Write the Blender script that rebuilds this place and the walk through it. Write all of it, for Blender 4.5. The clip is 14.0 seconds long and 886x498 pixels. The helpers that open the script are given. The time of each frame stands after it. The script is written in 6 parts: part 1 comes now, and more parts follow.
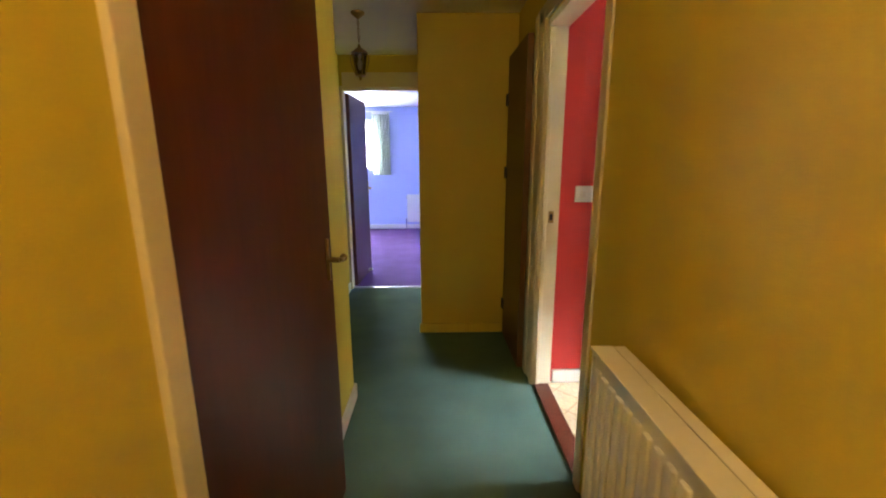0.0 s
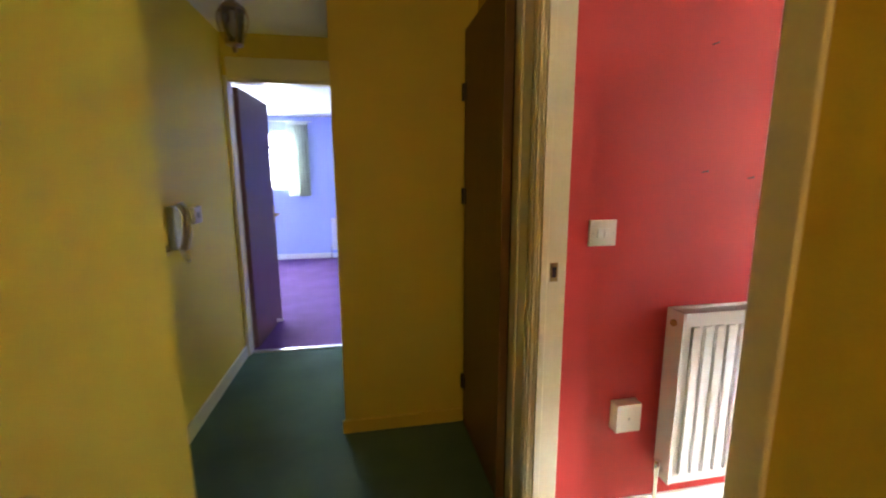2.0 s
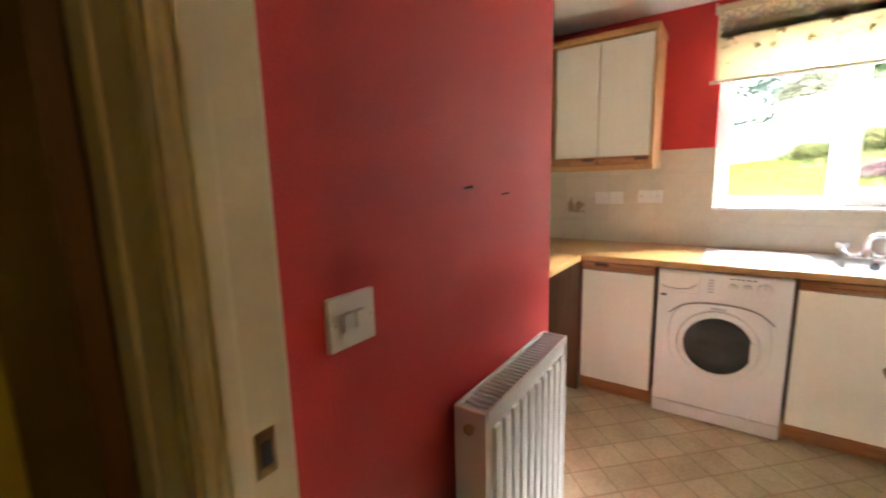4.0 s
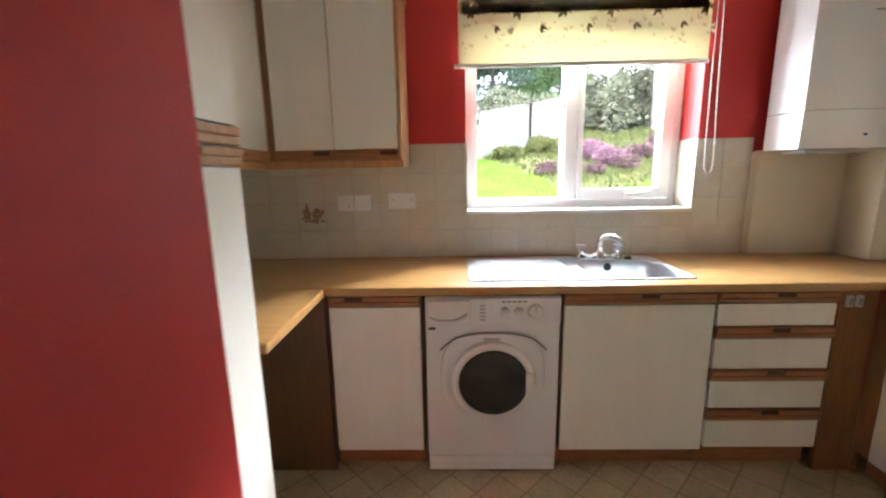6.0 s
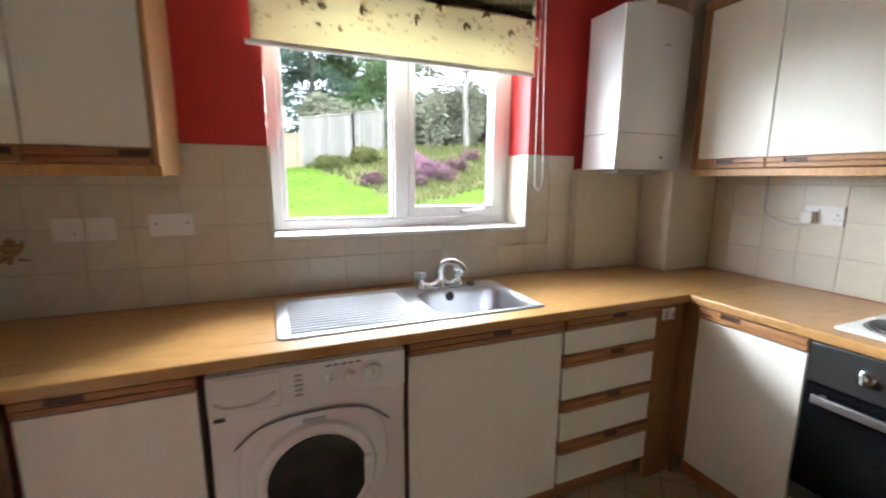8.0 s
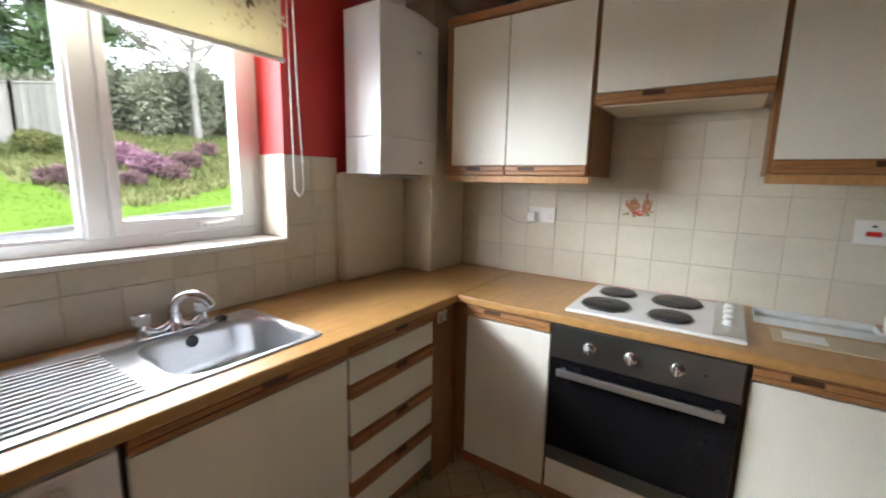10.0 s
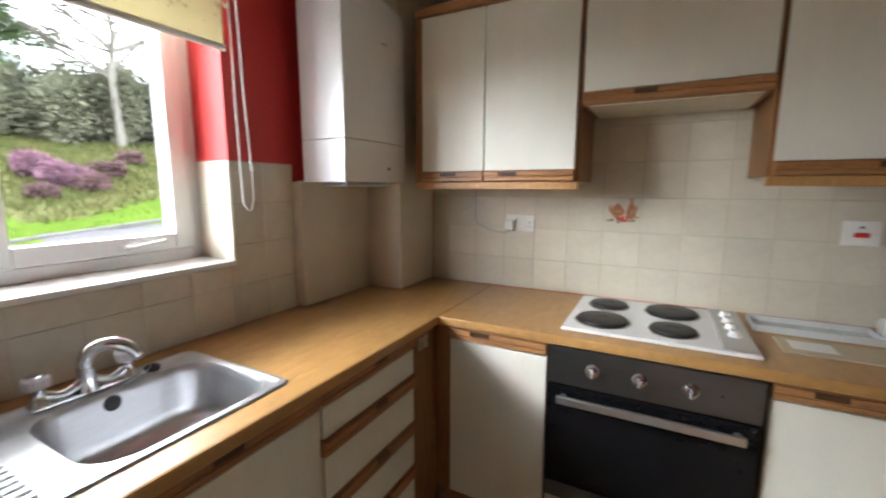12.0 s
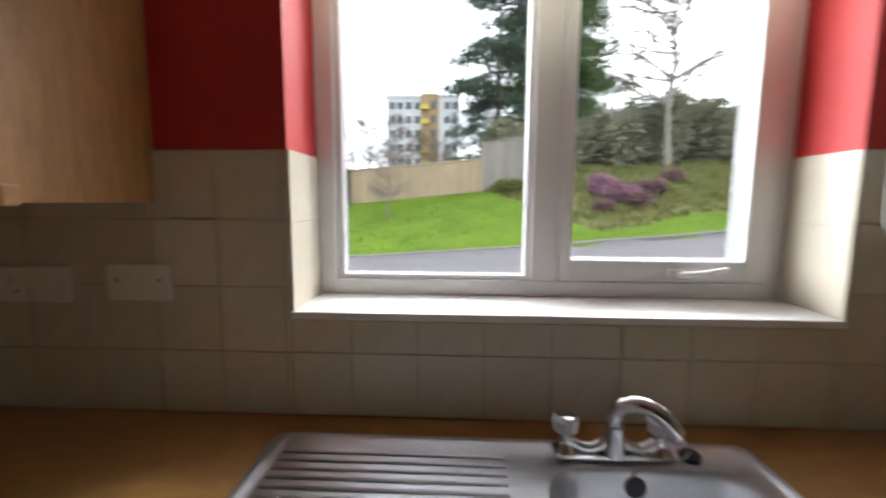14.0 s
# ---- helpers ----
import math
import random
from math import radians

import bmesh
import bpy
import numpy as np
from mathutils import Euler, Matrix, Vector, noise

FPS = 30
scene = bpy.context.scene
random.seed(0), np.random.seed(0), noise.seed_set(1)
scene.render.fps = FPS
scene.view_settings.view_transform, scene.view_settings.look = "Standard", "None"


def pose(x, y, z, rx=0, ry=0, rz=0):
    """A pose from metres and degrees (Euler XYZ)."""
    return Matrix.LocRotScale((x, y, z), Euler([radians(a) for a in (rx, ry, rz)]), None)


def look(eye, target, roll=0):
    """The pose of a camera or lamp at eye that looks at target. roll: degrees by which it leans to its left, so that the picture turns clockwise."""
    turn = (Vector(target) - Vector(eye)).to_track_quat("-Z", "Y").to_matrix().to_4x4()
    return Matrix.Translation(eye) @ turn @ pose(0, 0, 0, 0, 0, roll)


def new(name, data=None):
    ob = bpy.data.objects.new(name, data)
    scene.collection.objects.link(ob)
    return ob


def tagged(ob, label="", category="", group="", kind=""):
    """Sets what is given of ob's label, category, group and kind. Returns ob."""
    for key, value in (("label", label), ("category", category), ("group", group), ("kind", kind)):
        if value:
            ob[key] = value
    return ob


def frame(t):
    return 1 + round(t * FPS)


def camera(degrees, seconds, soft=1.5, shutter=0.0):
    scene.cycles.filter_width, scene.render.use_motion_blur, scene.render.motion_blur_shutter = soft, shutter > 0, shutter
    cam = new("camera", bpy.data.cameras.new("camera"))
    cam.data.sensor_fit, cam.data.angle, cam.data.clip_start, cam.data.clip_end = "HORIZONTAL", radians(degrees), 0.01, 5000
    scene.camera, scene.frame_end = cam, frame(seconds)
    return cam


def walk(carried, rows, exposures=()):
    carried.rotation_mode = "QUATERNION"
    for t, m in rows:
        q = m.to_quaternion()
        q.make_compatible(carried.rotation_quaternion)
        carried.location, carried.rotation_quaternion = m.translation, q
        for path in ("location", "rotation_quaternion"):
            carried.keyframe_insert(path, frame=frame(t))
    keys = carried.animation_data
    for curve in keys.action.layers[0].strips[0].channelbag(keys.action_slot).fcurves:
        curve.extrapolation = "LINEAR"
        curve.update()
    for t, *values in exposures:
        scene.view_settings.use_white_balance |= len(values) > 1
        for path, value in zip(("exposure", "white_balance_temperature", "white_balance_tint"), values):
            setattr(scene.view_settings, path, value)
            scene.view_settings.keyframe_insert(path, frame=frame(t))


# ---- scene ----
cam = camera(94.0, 14.0, soft=2.0, shutter=0.5)
PATH = [
    (0, (1.27, 1.293, 1.342), (1.301, 3.248, 0.92), -0.3),
    (0.5, (1.245, 1.538, 1.365), (1.27, 3.494, 0.951), -0.3),
    (1, (1.259, 1.78, 1.347), (1.309, 3.742, 0.961), -0.3),
    (1.5, (1.275, 2.023, 1.359), (1.408, 3.98, 0.968), -0.4),
    (2, (1.298, 2.3, 1.341), (1.652, 4.239, 1.002), -0.2),
    (2.5, (1.353, 2.557, 1.356), (1.943, 4.437, 1.017), -0.5),
    (3, (1.427, 2.801, 1.355), (2.402, 4.517, 1.033), -0.6),
    (3.5, (1.533, 2.958, 1.366), (2.866, 4.409, 1.028), -0.5),
    (4, (1.639, 3.085, 1.376), (3.257, 4.215, 1.051), -1.5),
    (6.5, (2.644, 3.265, 1.404), (4.603, 3.13, 1.027), -0.4),
    (7, (2.742, 3.231, 1.405), (4.687, 2.935, 1.046), -0.1),
    (7.5, (2.814, 3.191, 1.405), (4.724, 2.706, 1.066), 0.0),
    (8, (2.927, 3.181, 1.415), (4.75, 2.431, 1.078), 0.4),
    (8.5, (2.998, 3.13, 1.418), (4.704, 2.14, 1.09), 0.5),
    (9, (3.034, 3.14, 1.425), (4.564, 1.897, 1.085), 1.0),
    (11.5, (3.348, 2.945, 1.449), (4.122, 1.124, 1.156), 0.0),
    (12, (3.376, 2.949, 1.444), (4.29, 1.195, 1.148), 0.1),
    (12.5, (3.45, 2.926, 1.424), (4.741, 1.426, 1.134), -0.0),
    (13, (3.665, 2.888, 1.427), (5.269, 1.729, 1.137), 1.5),
    (13.5, (3.768, 2.821, 1.424), (5.675, 2.268, 1.185), -0.2),
    (14, (3.863, 2.791, 1.426), (5.848, 2.877, 1.196), 0.3),
]
walk(cam, [(t, look(eye, target, roll)) for t, eye, target, roll in PATH],
     [(0, 3.35, 6100, 8), (1, 3.5, 6100, 8), (1.6, 3.55, 6000, 7), (2.2, 3.35, 6000, 7), (3, 2.95, 6200, 8), (4, 2.4, 6300, 10), (6.5, 1.35, 5800, 7), (8, 1.05, 5850, 7),
      (9, 0.8, 5950, 8), (11.5, 0.75, 6150, 8), (12.5, 0.45, 6150, 9), (13.2, 0.0, 6200, 10), (14, -0.38, 6300, 10)])

# ---- world and light ----
world = bpy.data.worlds.new("overcast_sky")
scene.world = world
world.use_nodes = True
wn = world.node_tree.nodes
sky = wn.new("ShaderNodeTexSky")
sky.sky_type = "NISHITA"
sky.sun_disc = False
sky.sun_elevation = radians(38)
sky.sun_rotation = radians(120)
sky.air_density, sky.dust_density, sky.ozone_density = 1.0, 6.0, 0.6
soften = wn.new("ShaderNodeMix")
soften.data_type = "RGBA"
soften.inputs[0].default_value = 0.72
soften.inputs[7].default_value = (50.0, 51.5, 54.0, 1)
world.node_tree.links.new(sky.outputs[0], soften.inputs[6])
world.node_tree.links.new(soften.outputs[2], wn["Background"].inputs[0])
wn["Background"].inputs[1].default_value = 0.32
sun = new("sun", bpy.data.lights.new("sun", "SUN"))
sun.data.energy, sun.data.angle, sun.data.color = 1.7, radians(14), (1, 0.97, 0.92)
sun.matrix_world = look((30, -25, 30), (0, 0, 0))


def area_lamp(name, eye, target, w, h, watts, color):
    la = bpy.data.lights.new(name, "AREA")
    la.shape, la.size, la.size_y, la.energy, la.color = "RECTANGLE", w, h, watts, color
    ob = new(name, la)
    ob.matrix_world = look(eye, target)
    return ob


# Added lamp, unseen high over the road, throws extra light deep into the kitchen.
area_lamp('kitchen_fill_panel', (14.0, 2.56, 7.7), (4.0, 2.5, 1.3), 20.0, 2.6, 5000, (0.97, 0.98, 1.0))
# Unseen lamp added beside the window to brighten the oven wall.
area_lamp('oven_wall_fill_panel', (8.0, 7.4, 3.0), (4.6, 2.4, 1.45), 5.0, 3.0, 1000, (0.97, 0.98, 1.0))
area_lamp('bedroom_window_light', (-0.6, 9.66, 1.625), (-0.5, 5.0, 1.35), 1.48, 0.93, 26, (0.86, 0.93, 1.0))

# ---- materials ----
def pmat(name, color, rough=0.6, vary=0.12, scale=6.0, bump=0.15, fine=120.0, metal=0.0, stretch=None, rand=0.0, spec=0.5, dark=None):
    """Principled surface with large-scale variation, fine grain and a light bump."""
    m = bpy.data.materials.new(name)
    m.use_nodes = True
    n, l = m.node_tree.nodes, m.node_tree.links
    b = n["Principled BSDF"]
    b.inputs["Roughness"].default_value = rough
    b.inputs["Metallic"].default_value = metal
    b.inputs["Specular IOR Level"].default_value = spec
    tc = n.new("ShaderNodeTexCoord")
    mp = n.new("ShaderNodeMapping")
    l.new(tc.outputs["Object"], mp.inputs[0])
    if stretch:
        mp.inputs["Scale"].default_value = stretch
    big = n.new("ShaderNodeTexNoise")
    big.inputs["Scale"].default_value = scale
    big.inputs["Detail"].default_value = 4
    l.new(mp.outputs[0], big.inputs["Vector"])
    small = n.new("ShaderNodeTexNoise")
    small.inputs["Scale"].default_value = fine
    small.inputs["Detail"].default_value = 3
    l.new(mp.outputs[0], small.inputs["Vector"])
    add = n.new("ShaderNodeMath")
    add.operation = "MULTIPLY_ADD"
    l.new(small.outputs["Fac"], add.inputs[0])
    add.inputs[1].default_value = 0.45
    half = n.new("ShaderNodeMath")
    half.operation = "MULTIPLY"
    l.new(big.outputs["Fac"], half.inputs[0])
    half.inputs[1].default_value = 0.6
    l.new(half.outputs[0], add.inputs[2])
    ramp = n.new("ShaderNodeMapRange")
    ramp.inputs["From Min"].default_value, ramp.inputs["From Max"].default_value = 0.32, 0.72
    l.new(add.outputs[0], ramp.inputs["Value"])
    mix = n.new("ShaderNodeMix")
    mix.data_type = "RGBA"
    lo = dark or tuple(c * (1 - vary) for c in color)
    hi = tuple(min(1, c * (1 + vary * 0.6)) for c in color)
    mix.inputs[6].default_value, mix.inputs[7].default_value = (*lo, 1), (*hi, 1)
    l.new(ramp.outputs[0], mix.inputs[0])
    last = mix.outputs[2]
    if rand:
        oi = n.new("ShaderNodeObjectInfo")
        hs = n.new("ShaderNodeHueSaturation")
        mr = n.new("ShaderNodeMapRange")
        mr.inputs["To Min"].default_value, mr.inputs["To Max"].default_value = 1 - rand, 1 + rand
        l.new(oi.outputs["Random"], mr.inputs["Value"])
        l.new(mr.outputs[0], hs.inputs["Value"])
        l.new(last, hs.inputs["Color"])
        last = hs.outputs[0]
    l.new(last, b.inputs["Base Color"])
    if bump:
        bp = n.new("ShaderNodeBump")
        bp.inputs["Strength"].default_value = bump
        bp.inputs["Distance"].default_value = 0.004
        l.new(small.outputs["Fac"], bp.inputs["Height"])
        l.new(bp.outputs[0], b.inputs["Normal"])
    return m


def floor_vinyl():
    """Printed vinyl: beige stone squares laid on the diagonal with darker joints."""
    m = pmat("vinyl_floor", (0.54, 0.44, 0.28), 0.42, 0.3, 5.0, 0.1, 60.0)
    n, l = m.node_tree.nodes, m.node_tree.links
    tc = n.new("ShaderNodeTexCoord")
    mp = n.new("ShaderNodeMapping")
    mp.inputs["Rotation"].default_value = (0, 0, radians(45))
    l.new(tc.outputs["Object"], mp.inputs[0])
    br = n.new("ShaderNodeTexBrick")
    br.offset = 0.0
    br.inputs["Scale"].default_value = 1.0
    br.inputs["Brick Width"].default_value = 0.155
    br.inputs["Row Height"].default_value = 0.155
    br.inputs["Mortar Size"].default_value = 0.006
    br.inputs["Mortar Smooth"].default_value = 0.6
    br.inputs["Color1"].default_value = (1, 1, 1, 1)
    br.inputs["Color2"].default_value = (0.86, 0.84, 0.8, 1)
    br.inputs["Mortar"].default_value = (0.66, 0.6, 0.54, 1)
    l.new(mp.outputs[0], br.inputs["Vector"])
    mul = n.new("ShaderNodeMix")
    mul.data_type, mul.blend_type = "RGBA", "MULTIPLY"
    mul.inputs[0].default_value = 1.0
    b = n["Principled BSDF"]
    l.new(b.inputs["Base Color"].links[0].from_socket, mul.inputs[6])
    l.new(br.outputs["Color"], mul.inputs[7])
    l.new(mul.outputs[2], b.inputs["Base Color"])
    return m


YELLOW = pmat("yellow_wall_paint", (0.64, 0.51, 0.055), 0.55, 0.06, 2.0, 0.25, 220)
RED = pmat("red_wall_paint", (0.55, 0.032, 0.028), 0.6, 0.08, 2.0, 0.35, 180)
LILAC = pmat("lilac_wall_paint", (0.45, 0.51, 0.82), 0.6, 0.05, 2.0, 0.2, 200)
CEIL = pmat("white_ceiling_paint", (0.84, 0.83, 0.80), 0.8, 0.05, 3.0, 0.5, 90)
CREAM = pmat("cream_gloss_paint", (0.72, 0.66, 0.50), 0.35, 0.06, 4.0, 0.1, 80)
WHITEGLOSS = pmat("white_gloss_paint", (0.80, 0.79, 0.75), 0.32, 0.04, 5.0, 0.08, 90)
CARPET = pmat("green_carpet", (0.105, 0.178, 0.148), 0.95, 0.3, 2.5, 1.0, 420, spec=0.1)
CARPET2 = pmat("purple_carpet", (0.17, 0.085, 0.25), 0.95, 0.3, 2.5, 1.0, 420, spec=0.1)
VINYL = floor_vinyl()
DOORBROWN = pmat("dark_stained_door", (0.085, 0.022, 0.010), 0.38, 0.35, 3.0, 0.12, 60, stretch=(14, 14, 1.2))
DOORMID = pmat("brown_stained_door", (0.16, 0.075, 0.022), 0.42, 0.3, 3.0, 0.12, 60, stretch=(14, 14, 1.2))
WOODH = pmat("oak_rail_along_y", (0.38, 0.16, 0.055), 0.42, 0.45, 5.0, 0.12, 30, stretch=(16, 1.5, 22))
# Same oak made lighter: window light put into the colour.
WOODX = pmat("lit_oak_rail_along_x", (0.42, 0.20, 0.075), 0.42, 0.45, 5.0, 0.12, 30, stretch=(1.5, 16, 22))
WOODV = pmat("oak_upright", (0.30, 0.135, 0.042), 0.45, 0.4, 5.0, 0.12, 30, stretch=(18, 18, 1.5))
# Pale oak trim; also stands for window-lit oak on rails facing -y.
WOODPALE = pmat("pale_oak_trim_and_lit_rails", (0.50, 0.27, 0.10), 0.45, 0.3, 5.0, 0.1, 30, stretch=(14, 14, 2))
WORKTOP = pmat("beech_laminate", (0.47, 0.26, 0.088), 0.33, 0.22, 4.0, 0.04, 45, stretch=(9, 3, 9))
PANEL = pmat("white_grained_panel", (0.84, 0.82, 0.715), 0.42, 0.04, 6.0, 0.25, 90, stretch=(3, 3, 0.35))
# Oak darkened to paint the shade inside the finger grips.
GRIP = pmat("grip_shade_oak", (0.07, 0.028, 0.012), 0.5, 0.3, 6.0, 0.1, 60)
DARKOAK = pmat("dark_oak_panel", (0.15, 0.068, 0.022), 0.5, 0.35, 5.0, 0.12, 30, stretch=(18, 18, 1.5))
CARCASS = pmat("cabinet_carcass_brown", (0.10, 0.05, 0.02), 0.6, 0.2, 6.0, 0.1, 60)
ENAMEL = pmat("white_enamel", (0.80, 0.80, 0.79), 0.25, 0.02, 5.0, 0.02, 60)
PLASTIC = pmat("white_plastic", (0.78, 0.77, 0.73), 0.35, 0.03, 12.0, 0.03, 90)
GREYPL = pmat("grey_plastic", (0.42, 0.43, 0.44), 0.4, 0.05, 12.0, 0.03, 90)
DARKGREY = pmat("dark_grey_plastic", (0.16, 0.165, 0.17), 0.4, 0.05, 12.0, 0.03, 90)
DARK = pmat("black_plastic", (0.02, 0.02, 0.022), 0.4, 0.2, 12.0, 0.05, 90)
TILE = pmat("cream_glazed_tile", (0.64, 0.59, 0.475), 0.22, 0.06, 9.0, 0.06, 40, rand=0.035)
GROUT = pmat("tile_grout", (0.52, 0.475, 0.38), 0.85, 0.15, 15.0, 0.2, 150)
STEEL = pmat("brushed_steel", (0.60, 0.605, 0.62), 0.34, 0.08, 6.0, 0.05, 90, metal=1.0, stretch=(20, 2, 20))
CHROME = pmat("chrome", (0.75, 0.76, 0.78), 0.1, 0.03, 10.0, 0.0, 60, metal=1.0)
BRASS = pmat("aged_brass", (0.42, 0.30, 0.13), 0.35, 0.2, 20.0, 0.1, 90, metal=1.0)
HOTPLATE = pmat("black_iron_hotplate", (0.018, 0.017, 0.017), 0.45, 0.3, 10.0, 0.25, 70)
BLACKGLASS = pmat("black_oven_glass", (0.006, 0.006, 0.007), 0.08, 0.1, 4.0, 0.0, 60, spec=0.22)
RADW = pmat("radiator_enamel", (0.76, 0.75, 0.72), 0.32, 0.04, 6.0, 0.03, 80)


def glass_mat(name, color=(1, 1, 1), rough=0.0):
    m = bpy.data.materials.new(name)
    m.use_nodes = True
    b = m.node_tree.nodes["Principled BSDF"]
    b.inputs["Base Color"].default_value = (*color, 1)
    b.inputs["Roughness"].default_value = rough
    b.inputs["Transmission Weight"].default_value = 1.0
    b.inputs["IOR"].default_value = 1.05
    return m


# Grey put into clear glass to darken the bright view through it.
GLASS = glass_mat("view_dimming_glass", (0.28, 0.285, 0.29))
ACRYLIC = pmat("clear_acrylic", (0.62, 0.63, 0.64), 0.08, 0.1, 30.0, 0.0)
PORTHOLE = pmat("dark_porthole_glass", (0.035, 0.034, 0.033), 0.1, 0.5, 9.0, 0.0, 20, spec=0.5)


# ---- mesh helpers ----
def box(bm, x0, x1, y0, y1, z0, z1, bevel=0.0):
    x0, x1 = min(x0, x1), max(x0, x1)
    y0, y1 = min(y0, y1), max(y0, y1)
    z0, z1 = min(z0, z1), max(z0, z1)
    m = Matrix.Translation(((x0 + x1) / 2, (y0 + y1) / 2, (z0 + z1) / 2)) @ Matrix.Diagonal((x1 - x0, y1 - y0, z1 - z0, 1))
    made = bmesh.ops.create_cube(bm, size=1, matrix=m)
    if bevel:
        edges = list({e for v in made["verts"] for e in v.link_edges})
        bmesh.ops.bevel(bm, geom=edges, offset=bevel, segments=2, profile=0.6, affect="EDGES")
    return bm


def boxed(x0, x1, y0, y1, z0, z1, bevel=0.0):
    return box(bmesh.new(), x0, x1, y0, y1, z0, z1, bevel)


def rod(bm, a, b, r, r2=None, seg=16, caps=True):
    a, b = Vector(a), Vector(b)
    d = b - a
    m = Matrix.Translation((a + b) / 2) @ d.to_track_quat("Z", "Y").to_matrix().to_4x4()
    bmesh.ops.create_cone(bm, cap_ends=caps, segments=seg, radius1=r, radius2=r if r2 is None else r2, depth=d.length, matrix=m)
    return bm


def lathe(bm, rings, origin, axis, seg=24):
    """Turned shape: rings of (distance along the axis, radius)."""
    turn = Vector(axis).to_track_quat("Z", "Y").to_matrix().to_4x4()
    m = Matrix.Translation(origin) @ turn
    loops = []
    for h, r in rings:
        loops.append([bm.verts.new(m @ Vector((r * math.cos(2 * math.pi * i / seg), r * math.sin(2 * math.pi * i / seg), h))) for i in range(seg)])
    for a, b in zip(loops, loops[1:]):
        for i in range(seg):
            bm.faces.new((a[i], a[(i + 1) % seg], b[(i + 1) % seg], b[i]))
    bm.faces.new(list(reversed(loops[0])))
    bm.faces.new(loops[-1])
    return bm


def tube(bm, pts, r, seg=10):
    """A bent round bar through a few points, smoothed by Catmull-Rom."""
    pts = [Vector(p) for p in pts]
    fine = []
    for i in range(len(pts) - 1):
        p0, p1, p2, p3 = pts[max(i - 1, 0)], pts[i], pts[i + 1], pts[min(i + 2, len(pts) - 1)]
        for k in range(5):
            t = k / 5
            fine.append(0.5 * ((2 * p1) + (p2 - p0) * t + (2 * p0 - 5 * p1 + 4 * p2 - p3) * t * t + (3 * p1 - p0 - 3 * p2 + p3) * t ** 3))
    fine.append(pts[-1])
    loops = []
    side = None
    for i, p in enumerate(fine):
        d = (fine[min(i + 1, len(fine) - 1)] - fine[max(i - 1, 0)]).normalized()
        if side is None:
            side = d.orthogonal().normalized()
        side = (side - d * side.dot(d)).normalized()
        up = d.cross(side)
        loops.append([bm.verts.new(p + (side * math.cos(2 * math.pi * k / seg) + up * math.sin(2 * math.pi * k / seg)) * r) for k in range(seg)])
    for a, b in zip(loops, loops[1:]):
        for i in range(seg):
            bm.faces.new((a[i], a[(i + 1) % seg], b[(i + 1) % seg], b[i]))
    bm.faces.new(list(reversed(loops[0])))
    bm.faces.new(loops[-1])
    return bm


def linked(name, bm, material, smooth=False):
    bmesh.ops.recalc_face_normals(bm, faces=bm.faces[:])
    me = bpy.data.meshes.new(name)
    bm.to_mesh(me)
    bm.free()
    me.materials.append(material)
    if smooth:
        me.shade_smooth()
        me.set_sharp_from_angle(angle=radians(40))
    return new(name, me)


def struct(name, bm, material, label="", category="", parent=None, smooth=False):
    ob = linked(name, bm, material, smooth)
    if parent:
        ob.parent = parent
        if label:
            tagged(ob, label)
        return ob
    return tagged(ob, label, category or name.split("_")[0], "", "structure")


def thing(name, base, label, category, group="", kind=""):
    ob = new(name)
    ob.location = base
    ob.empty_display_size = 0.05
    return tagged(ob, label, category, group, kind)


def part(name, bm, material, parent, label="", smooth=False):
    ob = linked(name, bm, material, smooth)
    ob.parent = parent
    if parent.data is None:
        ob.matrix_parent_inverse = Matrix.Translation(-parent.location)
    if label:
        tagged(ob, label)
    return ob


# ---- plan ----
XH = 1.85      # hall side of the wall between hall and kitchen
XK = 1.95      # its kitchen side
XW = 4.80      # window wall
YO = 0.82      # oven wall
YR = 3.60      # red wall
YB = 4.46      # wall behind the tall unit and the short run
HH = 2.32      # hall ceiling
HK = 2.40      # kitchen ceiling
XL = 0.79      # near stretch of the hall's far side wall
XL2 = 0.35     # hall recess wall
YP = 4.377     # cupboard end wall
YD = 5.52      # bedroom door wall
WT = 0.91      # worktop top
RL = 1.54      # paint line above the tiles

# floors and ceilings
struct("floor_hall", boxed(-0.6, XK - 0.03, -0.6, YD + 0.05, -0.06, 0.0), CARPET, "worn dark green carpet of the hall", "floor")
struct("floor_kitchen", boxed(XK - 0.03, XW + 0.1, YO - 0.1, YB + 0.1, -0.06, 0.004), VINYL, "beige printed vinyl floor with square pattern", "floor")
struct("floor_bedroom", boxed(-2.2, 2.4, YD + 0.05, 9.75, -0.06, -0.004), CARPET2, "purple bedroom carpet", "floor")
struct("threshold_strip", boxed(0.36, 1.14, YD + 0.03, YD + 0.07, -0.004, 0.010, 0.003), STEEL, "metal carpet strip in the bedroom doorway", "threshold")
struct("threshold_wood", boxed(XK - 0.10, XK - 0.01, 2.80, 3.566, 0.0, 0.012, 0.004), DOORBROWN, "dark wooden threshold of the kitchen doorway", "threshold")
struct("ceiling_hall", boxed(-0.6, XK - 0.05, -0.6, YD + 0.05, HH, HH + 0.1), CEIL, "white textured hall ceiling", "ceiling")
struct("ceiling_kitchen", boxed(XK - 0.05, XW + 0.1, YO - 0.1, YB + 0.1, HK, HK + 0.1), CEIL, "white textured kitchen ceiling", "ceiling")
struct("ceiling_bedroom", boxed(-2.2, 2.4, YD + 0.05, 9.75, HH, HH + 0.1), CEIL, "white bedroom ceiling", "ceiling")

